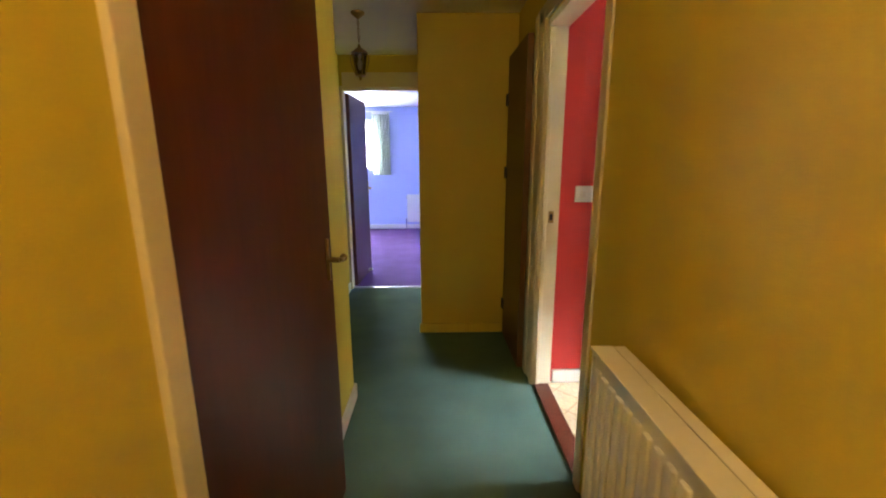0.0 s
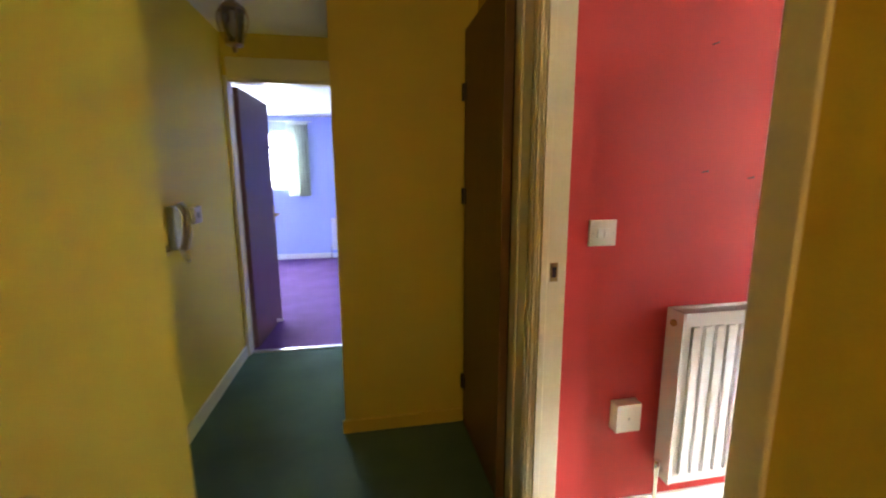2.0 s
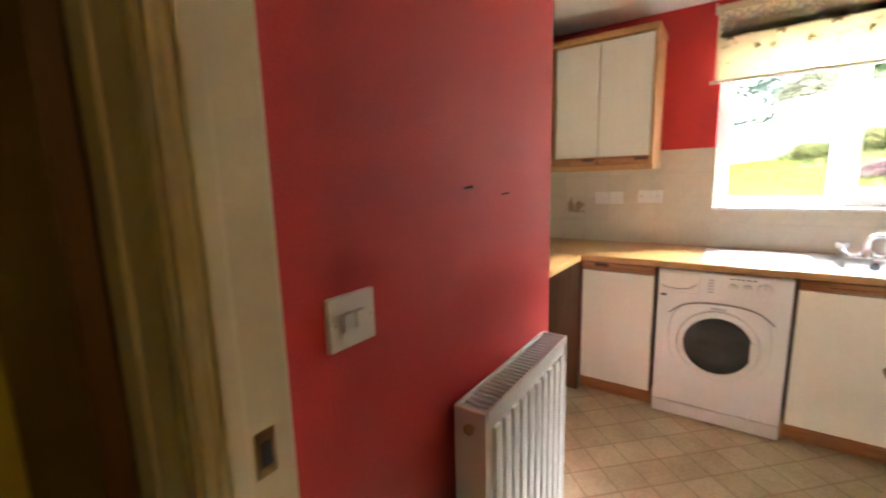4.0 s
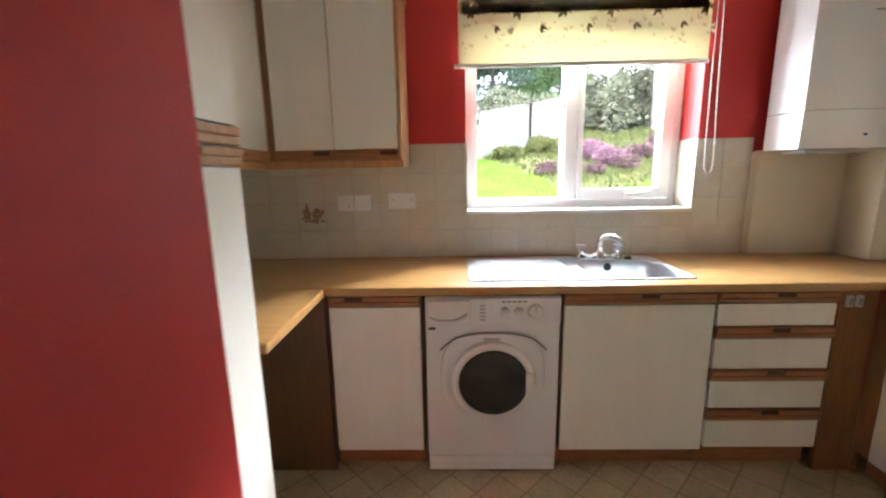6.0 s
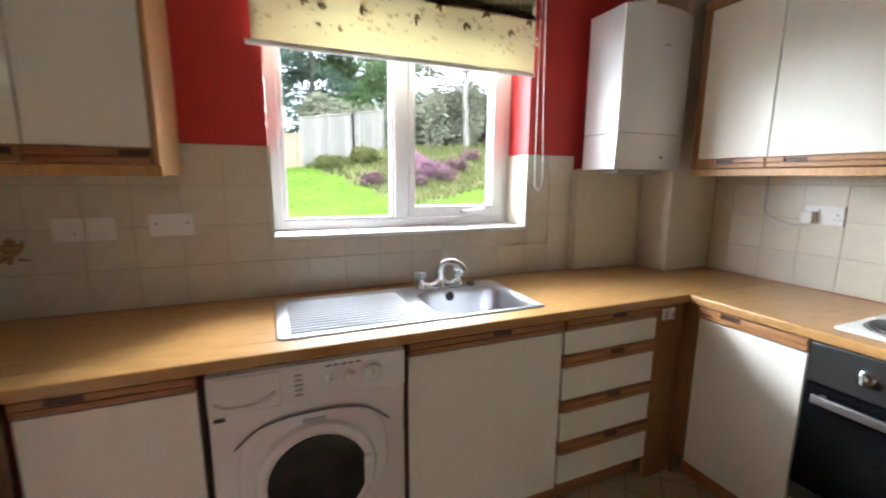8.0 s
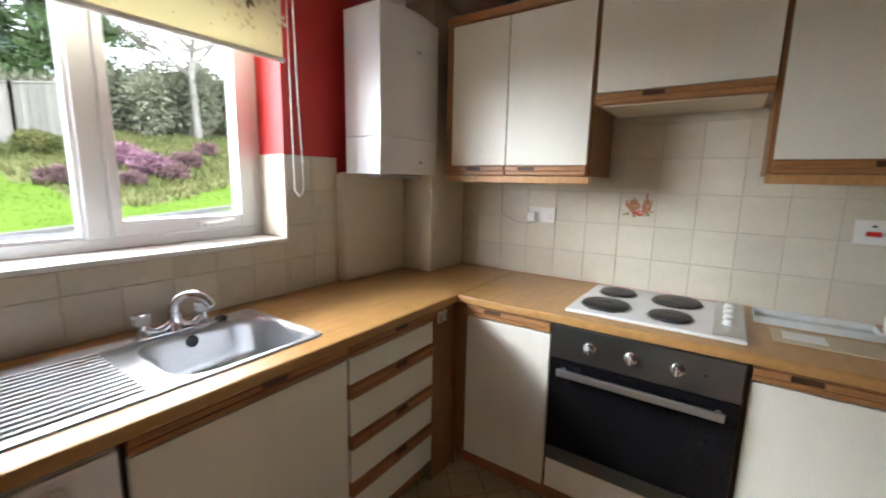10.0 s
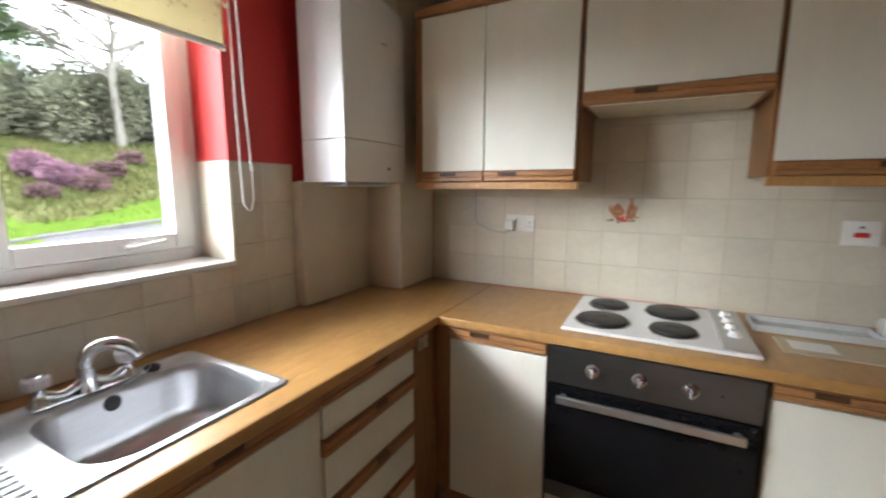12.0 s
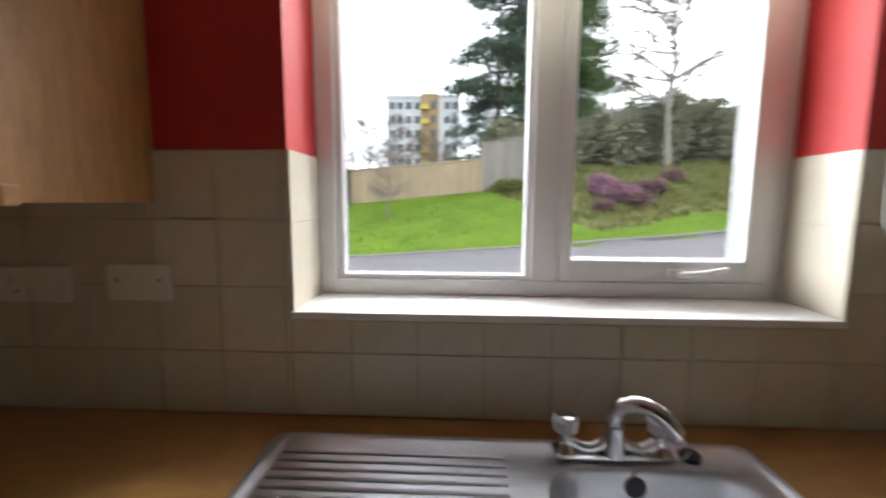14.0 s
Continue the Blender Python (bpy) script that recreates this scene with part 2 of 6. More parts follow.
# hall walls
bm = boxed(XL - 0.12, XL, -0.5, 2.0, 0, HH)
box(bm, XL - 0.12, XL, 2.76, 3.45, 0, HH)
box(bm, XL - 0.12, XL, 2.0, 2.76, 2.0, HH)
box(bm, XL - 0.17, XL - 0.121, 1.9, 2.9, 0, HH)
box(bm, XL2 - 0.1, XL - 0.12, 3.35, 3.45, 0, HH)
struct("wall_hall_west", bm, YELLOW, "yellow painted hall wall with a door opening", "wall")
struct("wall_hall_recess", boxed(XL2 - 0.1, XL2, 3.45, YD + 0.1, 0, HH), YELLOW, "yellow painted hall wall", "wall")
bm = boxed(XH, XK - 0.003, -0.5, 2.785, 0, HH)
box(bm, XH, XK - 0.003, 2.785, 3.58, 2.03, HH)
box(bm, XH, XK - 0.003, 3.58, 3.72, 0, HH)
box(bm, XH, XK - 0.003, 3.72, YP, 2.03, HH)
struct("wall_hall_east", bm, YELLOW, "yellow painted hall wall with the kitchen doorway", "wall")
struct("wall_hall_south", boxed(XL - 0.12, XK, -0.6, -0.5, 0, HH), YELLOW, "yellow painted hall end wall", "wall")
struct("wall_cupboard", boxed(1.147, XK + 0.2, YP, YP + 0.1, 0, HH), YELLOW, "yellow painted cupboard end wall", "wall")
struct("wall_passage", boxed(1.147, 1.247, YP + 0.1, YD + 0.1, 0, HH), YELLOW, "yellow painted passage wall", "wall")
bm = boxed(XL2, 1.147, YD, YD + 0.1, 2.03, HH)
struct("wall_bedroom_door", bm, YELLOW, "yellow strip of wall over the bedroom door", "wall")

# bedroom shell with a window opening
BX0, BX1, BY = -1.9, 2.3, 9.5
BWX0, BWX1, BWZ0, BWZ1 = -1.35, 0.15, 1.15, 2.10
bm = boxed(BX0, BWX0, BY, BY + 0.2, 0, HH)
box(bm, BWX1, BX1, BY, BY + 0.2, 0, HH)
box(bm, BWX0, BWX1, BY, BY + 0.2, 0, BWZ0)
box(bm, BWX0, BWX1, BY, BY + 0.2, BWZ1, HH)
struct("wall_bedroom_north", bm, LILAC, "lilac bedroom wall with a window", "wall")
bm = boxed(BX0 - 0.1, BX0, YD + 0.1, BY + 0.2, 0, HH)
struct("wall_bedroom_west", bm, LILAC, "lilac bedroom wall", "wall")
struct("wall_bedroom_east", boxed(BX1, BX1 + 0.1, YD + 0.1, BY + 0.2, 0, HH), LILAC, "lilac bedroom wall", "wall")
bm = boxed(BX0, XL2 - 0.002, YD + 0.1, YD + 0.15, 0, HH)
box(bm, 1.15, BX1, YD + 0.101, YD + 0.15, 0, HH)
box(bm, XL2 - 0.002, 1.15, YD + 0.101, YD + 0.15, 2.04, HH)
struct("wall_bedroom_south", bm, LILAC, "lilac bedroom wall beside the door", "wall")

# kitchen walls
# Out of view; given cream rather than red to reflect light into the room.
bm = boxed(XK - 0.003, XK + 0.003, YO, 2.74, 0, HK)
box(bm, XK - 0.003, XK + 0.003, 3.581, YR, 0, HK)
box(bm, XK - 0.003, XK + 0.003, 2.74, 3.581, 2.03, HK)
struct("wall_kitchen_west", bm, CREAM, "unseen kitchen wall beside the door, made cream to bounce light", "wall")
struct("wall_red", boxed(XK + 0.003, 3.035, YR, YR + 0.1, 0, HK), RED, "red painted kitchen wall behind the radiator", "wall")
struct("wall_kitchen_return", boxed(2.92, 3.02, YR + 0.1, YB + 0.1, 0, HK), RED, "red painted return wall beside the tall unit", "wall")
struct("wall_kitchen_north", boxed(3.02, XW + 0.3, YB, YB + 0.1, 0, HK), RED, "red painted kitchen wall", "wall")
struct("wall_oven", boxed(XK - 0.1, XW + 0.3, YO - 0.1, YO, 0, HK), RED, "red painted wall behind the oven run", "wall")
WY0, WY1, WZ0, WZ1 = 1.936, 3.187, 1.168, 2.33
bm = boxed(XW, XW + 0.3, YO, WY0, 0, HK)
box(bm, XW, XW + 0.3, WY1, YB, 0, HK)
box(bm, XW, XW + 0.3, WY0, WY1, 0, WZ0 - 0.02)
box(bm, XW, XW + 0.3, WY0, WY1, WZ1, HK)
struct("wall_window", bm, RED, "red painted kitchen wall with the window", "wall")

# ---- doors and trim of the hall ----
def lever_handle(parent, x, y, z, face, along, mat=None, name="door_handle", label="worn brass lever handle"):
    """Plate and lever on a door face; face: outward direction, along: the way the lever points."""
    f, a = Vector(face), Vector(along)
    p = Vector((x, y, z))
    bm = bmesh.new()
    c = p + f * 0.004
    e = Vector((abs(a.x) * 0.021 + abs(f.x) * 0.004, abs(a.y) * 0.021 + abs(f.y) * 0.004, 0.075))
    box(bm, c.x - e.x, c.x + e.x, c.y - e.y, c.y + e.y, z - e.z, z + e.z, 0.003)
    rod(bm, p, p + f * 0.045, 0.010, seg=14)
    tube(bm, [p + f * 0.045, p + f * 0.047 + a * 0.03, p + f * 0.045 + a * 0.07 + Vector((0, 0, -0.004)), p + f * 0.042 + a * 0.105 + Vector((0, 0, 0.003))], 0.008)
    lathe(bm, [(0, 0.006), (0.004, 0.012), (0.012, 0.014), (0.018, 0.009)], p + f * 0.040 + a * 0.10, a, 14)
    return part(name, bm, mat or BRASS, parent, label, True)


def leaf(name, hinge, end, thick, h, mat, label):
    """A flush door leaf from its hinge to its free end."""
    hx, ex = Vector((*hinge, 0)), Vector((*end, 0))
    d = (ex - hx).normalized()
    n = Vector((-d.y, d.x, 0))
    t = thing(name, (*hinge, 0.0), label, "door")
    bm = bmesh.new()
    box(bm, 0, (ex - hx).length, -thick / 2, thick / 2, 0.008, h, 0.002)
    bmesh.ops.transform(bm, verts=bm.verts[:], matrix=Matrix.Translation(hx) @ Matrix(((d.x, n.x, 0, 0), (d.y, n.y, 0, 0), (0, 0, 1, 0), (0, 0, 0, 1))))
    part("leaf", bm, mat, t)
    return t


hall_door = leaf("hall_door", (0.775, 2.03), (0.868, 2.765), 0.04, 1.98, DOORBROWN, "dark red-brown flush wooden door standing slightly ajar")
lever_handle(hall_door, 0.884, 2.715, 1.0, (1, -0.12, 0), (0.08, 0.32, 0))
kitchen_door = leaf("kitchen_door", (1.965, 2.772), (2.715, 2.765), 0.04, 1.99, DOORBROWN, "dark brown flush door open into the kitchen")
lever_handle(kitchen_door, 2.655, 2.787, 1.02, (0, 1, 0), (-1, 0, 0))
front_door = leaf("front_door", (XL2 + 0.022, 3.49), (XL2 + 0.022, 4.215), 0.04, 1.98, DOORBROWN, "dark brown flush entrance door, shut, in the hall recess")
lever_handle(front_door, XL2 + 0.043, 4.150, 1.04, (1, 0, 0), (0, 1, 0))
part("lock", lathe(bmesh.new(), [(0, 0.017), (0.006, 0.016), (0.008, 0.010)], (XL2 + 0.042, 4.165, 0.93), (1, 0, 0), 18), WHITEGLOSS, front_door, "pale round lock cover", True)
bedroom_door = leaf("bedroom_door", (0.388, 5.64), (0.430, 6.36), 0.04, 1.99, DOORBROWN, "dark brown flush bedroom door standing open")
lever_handle(bedroom_door, 0.455, 6.30, 1.02, (1, 0, 0), (0, -1, 0))
bm = bmesh.new()
lathe(bm, [(0, 0.02), (0.03, 0.012), (0.05, 0.014)], (0.437, 6.2, 0.04), (1, 0, 0), 12)
part("door_stop", bm, PLASTIC, bedroom_door, "small white rubber door stop", True)
cupboard_door = leaf("cupboard_door", (1.800, 4.345), (1.806, 3.775), 0.035, 2.03, DOORMID, "brown stained flush cupboard door, shut")
for hz in (0.25, 1.25, 1.75):
    bm = bmesh.new()
    rod(bm, (1.775, 4.352, hz - 0.04), (1.775, 4.352, hz + 0.04), 0.007, seg=10)
    box(bm, 1.777, 1.783, 4.315, 4.350, hz - 0.04, hz + 0.04)
    part("hinge", bm, DARK, cupboard_door, "dark painted butt hinge", True)
struct("cupboard_back", boxed(1.83, XH + 0.09, 3.721, YP - 0.001, 0, 2.029), DOORMID, "dark cupboard interior behind the shut door", "wall")


def jamb(name, pieces, mat, label):
    bm = bmesh.new()
    for p in pieces:
        box(bm, *p, 0.004)
    return struct(name, bm, mat, label, "trim")


jamb("trim_hall_door", [(XL, XL + 0.018, 1.945, 2.01, 0, 2.06), (XL - 0.10, XL - 0.002, 2.001, 2.026, 0, 2.0),
                        (XL, XL + 0.018, 2.80, 2.865, 0, 2.06), (XL, XL + 0.018, 2.01, 2.80, 1.995, 2.06)], CREAM, "cream painted frame round the hall door")
# kitchen doorway: lining, stop and moulded casing
jamb("trim_kitchen_door", [(XH - 0.016, XH - 0.001, 3.571, 3.62, 0, 2.10), (XH - 0.022, XH - 0.017, 3.58, 3.605, 0, 2.08),
                           (XH - 0.016, XH - 0.001, 3.63, 3.765, 0, 2.10), (XH - 0.026, XH - 0.017, 3.70, 3.765, 0, 2.10), (XH - 0.003, XK + 0.003, 3.568, 3.580, 0, 2.03),
                           (XH + 0.005, XH + 0.032, 3.556, 3.567, 0, 2.0),
                           (XH - 0.003, XK + 0.006, 2.786, 2.797, 0, 2.0), (XH - 0.012, XH - 0.001, 2.735, 2.793, 0, 2.10),
                           (XH - 0.016, XH - 0.001, 2.735, 3.76, 2.04, 2.12), (XH - 0.003, XK + 0.006, 2.797, 3.565, 2.0, 2.03)], CREAM, "cream painted kitchen door frame")
bm = boxed(XK - 0.056, XK - 0.028, 3.5655, 3.5679, 0.995, 1.06, 0.0008)
t = thing("strike_plate", (XK - 0.04, 3.567, 0.99), "small worn brass strike plate on the door frame", "strike plate")
part("plate", bm, BRASS, t)
part("keep", boxed(XK - 0.050, XK - 0.034, 3.5640, 3.5654, 1.01, 1.045, 0.0005), DARK, t, "dark latch opening")
jamb("trim_bedroom_door", [(XL2 + 0.001, XL2 + 0.028, YD - 0.016, YD + 0.1, 0, 2.04), (XL2 + 0.028, 1.146, YD - 0.016, YD - 0.001, 2.02, 2.16),
                           (XL2 + 0.028, 1.146, YD + 0.001, YD + 0.1, 2.002, 2.029)], CREAM, "cream painted bedroom door frame")


def skirting(name, runs, label):
    bm = bmesh.new()
    for x0, x1, y0, y1 in runs:
        box(bm, x0, x1, y0, y1, 0, 0.088, 0.004)
    return struct(name, bm, WHITEGLOSS, label, "baseboard")


skirting("baseboard_hall", [(XL, XL + 0.015, 2.866, 3.452), (XL2 + 0.001, XL2 + 0.015, 4.23, YD - 0.02), (XL2, XL + 0.015, 3.452, 3.467),
                            (XL, XL + 0.015, -0.49, 1.944), (XH - 0.015, XH, -0.49, 2.68)], "white painted baseboard along the hall carpet")
bm = boxed(1.133, 1.78, YP - 0.015, YP - 0.001, 0, 0.075, 0.004)
struct("baseboard_cupboard", bm, YELLOW, "baseboard painted yellow like the wall", "baseboard")
skirting("baseboard_kitchen", [(XK + 0.02, 3.019, YR - 0.015, YR - 0.001)], "white painted kitchen baseboard")
skirting("baseboard_bedroom", [(BX0, BX1, BY - 0.016, BY - 0.001)], "white painted bedroom baseboard")
def plate(name, x0, x1, y0, y1, z0, z1, label, group="", rockers=(), mat=None):
    """A white switch or socket plate with its small moving pieces as parts."""
    t = thing(name, ((x0 + x1) / 2, (y0 + y1) / 2, z0), label, name.split("_")[-1], group)
    part("plate", boxed(x0, x1, y0, y1, z0, z1, 0.003), PLASTIC, t)
    for nm, m, *b in rockers:
        part(nm, boxed(*b, 0.0012), m, t)
    return t


plate("light_switch", 2.044, 2.144, YR - 0.012, YR, 1.107, 1.197, "white two-gang light switch on the red wall", "", [
    ("rocker", PLASTIC, 2.070, 2.088, YR - 0.020, YR - 0.011, 1.138, 1.168), ("rocker", PLASTIC, 2.096, 2.114, YR - 0.020, YR - 0.011, 1.138, 1.168),
    ("screw", STEEL, 2.053, 2.058, YR - 0.0135, YR - 0.011, 1.150, 1.155), ("screw", STEEL, 2.131, 2.136, YR - 0.0135, YR - 0.011, 1.150, 1.155)])
t = plate("wall_socket", 2.175, 2.275, YR - 0.045, YR, 0.405, 0.515, "white surface-mounted outlet box on the red wall", "", [
    ("outlet", GREYPL, 2.222, 2.230, YR - 0.0475, YR - 0.044, 0.455, 0.463)])
plate("thermostat", XL2, XL2 + 0.03, 4.74, 4.83, 1.10, 1.19, "white square thermostat on the yellow wall", "", [
    ("dial", GREYPL, XL2 + 0.029, XL2 + 0.036, 4.77, 4.80, 1.13, 1.16)])
plate("hall_switch", XL2, XL2 + 0.012, 4.27, 4.36, 1.10, 1.19, "white light switch on the yellow wall", "", [
    ("rocker", PLASTIC, XL2 + 0.011, XL2 + 0.02, 4.305, 4.325, 1.13, 1.16)])
plate("hall_socket", XL2, XL2 + 0.012, 4.28, 4.37, 0.44, 0.53, "white single socket low on the yellow wall", "", [
    ("switch", PLASTIC, XL2 + 0.011, XL2 + 0.018, 4.31, 4.325, 0.495, 0.515)])
# entry phone
t = thing("entry_phone", (XL2, 4.52, 0.98), "cream entry phone with handset on the yellow wall", "entry phone")
part("base", boxed(XL2, XL2 + 0.03, 4.48, 4.57, 1.00, 1.21, 0.008), PLASTIC, t)
bm = bmesh.new()
tube(bm, [(XL2 + 0.05, 4.505, 1.22), (XL2 + 0.075, 4.505, 1.18), (XL2 + 0.078, 4.505, 1.08), (XL2 + 0.055, 4.505, 1.00)], 0.019, 12)
part("handset", bm, CREAM, t, "", True)
bm = bmesh.new()
tube(bm, [(XL2 + 0.05, 4.505, 1.0), (XL2 + 0.06, 4.52, 0.95), (XL2 + 0.05, 4.545, 0.93), (XL2 + 0.03, 4.55, 0.96), (XL2 + 0.02, 4.54, 1.005)], 0.006, 8)
part("cord", bm, PLASTIC, t, "coiled cream cord", True)


def hall_lantern():
    x, y = 0.75, 4.37
    t = thing("pendant_lantern", (x, y, HH), "small brass lantern hanging from the hall ceiling on a chain", "pendant light")
    bm = bmesh.new()
    lathe(bm, [(0, 0.048), (0.012, 0.046), (0.03, 0.02), (0.04, 0.008)], (x, y, HH), (0, 0, -1), 20)
    part("ceiling_rose", bm, BRASS, t, "", True)
    for k in range(7):
        bm = bmesh.new()
        zc = HH - 0.045 - k * 0.022
        a = (0.008, 0) if k % 2 else (0, 0.008)
        tube(bm, [(x + a[0], y + a[1], zc), (x, y, zc + 0.014), (x - a[0], y - a[1], zc), (x, y, zc - 0.014), (x + a[0], y + a[1], zc)], 0.0022, 6)
        part("chain_link", bm, BRASS, t, "", True)
    bm = bmesh.new()
    lathe(bm, [(0, 0.006), (0.02, 0.012), (0.03, 0.03), (0.05, 0.055), (0.06, 0.058)], (x, y, HH - 0.20), (0, 0, -1), 6)
    part("cap", bm, BRASS, t, "brass lantern cap")
    for k in range(6):
        a, b = 2 * math.pi * k / 6, 2 * math.pi * (k + 1) / 6
        bm = bmesh.new()
        top = (x + 0.055 * math.cos(a), y + 0.055 * math.sin(a), HH - 0.26)
        mid = (x + 0.062 * math.cos(a), y + 0.062 * math.sin(a), HH - 0.31)
        low = (x + 0.032 * math.cos(a), y + 0.032 * math.sin(a), HH - 0.40)
        tube(bm, [top, mid, low], 0.004, 6)
        part("rib", bm, BRASS, t, "", True)
        bm = bmesh.new()
        vs = [bm.verts.new(v) for v in (
            (x + 0.053 * math.cos(a), y + 0.053 * math.sin(a), HH - 0.262), (x + 0.053 * math.cos(b), y + 0.053 * math.sin(b), HH - 0.262),
            (x + 0.031 * math.cos(b), y + 0.031 * math.sin(b), HH - 0.398), (x + 0.031 * math.cos(a), y + 0.031 * math.sin(a), HH - 0.398))]
        bm.faces.new(vs)
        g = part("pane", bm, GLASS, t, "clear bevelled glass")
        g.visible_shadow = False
    bm = bmesh.new()
    lathe(bm, [(0, 0.036), (0.006, 0.034), (0.012, 0.012), (0.03, 0.007), (0.036, 0.002)], (x, y, HH - 0.398), (0, 0, -1), 12)
    part("base", bm, BRASS, t, "", True)
    bm = bmesh.new()
    lathe(bm, [(0, 0.010), (0.04, 0.011), (0.06, 0.018), (0.09, 0.016), (0.105, 0.004)], (x, y, HH - 0.262), (0, 0, -1), 14)
    part("bulb", bm, PLASTIC, t, "unlit pale candle bulb", True)


hall_lantern()


def radiator(name, along, a0, a1, wall, out, z0, z1, label, closed=False):
    """Panel radiator. along: 'x' or 'y'; wall: coordinate of its back; out: signed depth into the room."""
    base = ((a0 + a1) / 2, wall + out / 2, z0) if along == "x" else (wall + out / 2, (a0 + a1) / 2, z0)
    t = thing(name, base, label, "radiator")

    def b(bm, u0, u1, d0, d1, w0, w1, bev=0.0):
        p = (u0, u1, wall + out * d0, wall + out * d1) if along == "x" else (wall + out * d0, wall + out * d1, u0, u1)
        return box(bm, *p, w0, w1, bev)
    bm = bmesh.new()
    b(bm, a0 + 0.012, a1 - 0.012, 0.80, 0.90, z0 + 0.02, z1 - 0.012, 0.004)
    n = max(3, int((a1 - a0 - 0.06) / 0.046))
    step = (a1 - a0 - 0.06) / n
    for i in range(n):
        u = a0 + 0.03 + (i + 0.5) * step
        b(bm, u - step * 0.33, u + step * 0.33, 0.86, 0.985, z0 + 0.06, z1 - 0.05, 0.006)
    part("front_panel", bm, RADW, t)
    bm = bmesh.new()
    b(bm, a0 + 0.012, a1 - 0.012, 0.32, 0.42, z0 + 0.02, z1 - 0.012, 0.004)
    part("back_panel", bm, RADW, t)
    for e in (a0, a1 - 0.010):
        bm = bmesh.new()
        b(bm, e, e + 0.010, 0.28, 0.93, z0 + 0.02, z1, 0.003)
        part("end_cover", bm, RADW, t)
    bm = bmesh.new()
    for d0, d1 in ((0.90, 0.94), (0.28, 0.33)):
        b(bm, a0 + 0.01, a1 - 0.01, d0, d1, z1 - 0.02, z1)
    k = int((a1 - a0) / 0.02)
    for i in range(k):
        u = a0 + 0.012 + (a1 - a0 - 0.024) * (i + 0.5) / k
        b(bm, u - 0.0015, u + 0.0015, 0.32, 0.92, z1 - 0.012, z1 - 0.006)
    if closed:
        b(bm, a0 + 0.004, a1 - 0.004, 0.50, 0.99, z1 - 0.006, z1 + 0.004, 0.002)
        b(bm, a0 + 0.004, a1 - 0.004, 0.20, 0.47, z1 - 0.006, z1 + 0.002, 0.002)
    part("top_grille", bm, RADW, t, "white top grille")
    bm = bmesh.new()
    p = Vector((a0 - 0.001, wall + out * 0.62, z1 - 0.045)) if along == "x" else Vector((wall + out * 0.62, a1 + 0.001, z1 - 0.045))
    ax = (-1, 0, 0) if along == "x" else (0, 1, 0)
    lathe(bm, [(0, 0.013), (0.008, 0.013), (0.009, 0.006), (0.014, 0.006)], p, ax, 8)
    part("bleed_plug", bm, BRASS, t, "brass bleed plug", True)
    bm = bmesh.new()
    q = Vector((a0 - 0.02, wall + out * 0.62, z0 + 0.06)) if along == "x" else Vector((wall + out * 0.62, a1 + 0.02, z0 + 0.06))
    rod(bm, (q.x, q.y, 0.0), q, 0.008, seg=10)
    lathe(bm, [(0, 0.012), (0.02, 0.014), (0.05, 0.016), (0.06, 0.010)], q - Vector((0, 0, 0.02)), (0, 0, 1), 14)
    rod(bm, q, q - Vector(ax) * 0.03, 0.011, seg=10)
    part("valve", bm, CHROME, t, "chrome valve and pipe to the floor", True)
    for u in (a0 + 0.1, a1 - 0.1):
        bm = bmesh.new()
        b(bm, u - 0.015, u + 0.015, 0.0, 0.32, z1 - 0.2, z1 - 0.14)
        part("bracket", bm, RADW, t)
    return t


radiator("kitchen_radiator", "x", 2.352, 2.888, YR, -0.125, 0.20, 0.88, "white double panel radiator hung on the red wall")
radiator("hall_radiator", "y", 0.95, 2.42, XH, -0.13, 0.18, 0.80, "white double panel radiator hung on the yellow wall", True)
radiator("bedroom_radiator", "x", 0.70, 1.70, BY, -0.10, 0.12, 0.68, "white panel radiator below the lilac wall")
for k, (nx, nz) in enumerate(((2.468, 1.357), (2.66, 1.335), (2.46, 1.78))):
    t = thing("nail", (nx, YR, nz), "small bent nail stuck in the red wall", "nail", "nails in the red wall")
    bm = bmesh.new()
    rod(bm, (nx, YR + 0.004, nz), (nx + 0.012, YR - 0.014, nz + 0.004), 0.0022, seg=8)
    part("shank", bm, DARK, t)
    part("head", rod(bmesh.new(), (nx + 0.012, YR - 0.014, nz + 0.004), (nx + 0.013, YR - 0.0155, nz + 0.0043), 0.004, seg=10), DARK, t)

t = thing("wall_hook", (XH, 2.19, 1.65), "small brass hook screwed into the yellow wall", "hook")
part("plate", rod(bmesh.new(), (XH + 0.001, 2.19, 1.66), (XH - 0.004, 2.19, 1.66), 0.010, seg=14), BRASS, t)
part("hook", tube(bmesh.new(), [(XH - 0.003, 2.19, 1.66), (XH - 0.022, 2.19, 1.655), (XH - 0.030, 2.19, 1.662), (XH - 0.030, 2.19, 1.674)], 0.003, 8), BRASS, t, "", True)

# hall ceiling lamp, lit, behind the start of the walk
t = thing("ceiling_lamp", (1.32, 0.85, HH), "lit warm ceiling lamp of the hall", "ceiling light")
bm = bmesh.new()
lathe(bm, [(0, 0.06), (0.02, 0.06), (0.03, 0.03), (0.06, 0.022)], (1.32, 0.85, HH), (0, 0, -1), 20)
part("fitting", bm, PLASTIC, t, "", True)
bulb = bpy.data.lights.new("hall_bulb", "POINT")
bulb.energy, bulb.color, bulb.shadow_soft_size = 2.6, (1.0, 0.60, 0.22), 0.05
new("hall_bulb", bulb).location = (1.32, 0.85, HH - 0.12)

# ---- kitchen units ----
FX = 4.195    # fronts of the window run
FY = 1.458    # fronts of the oven run
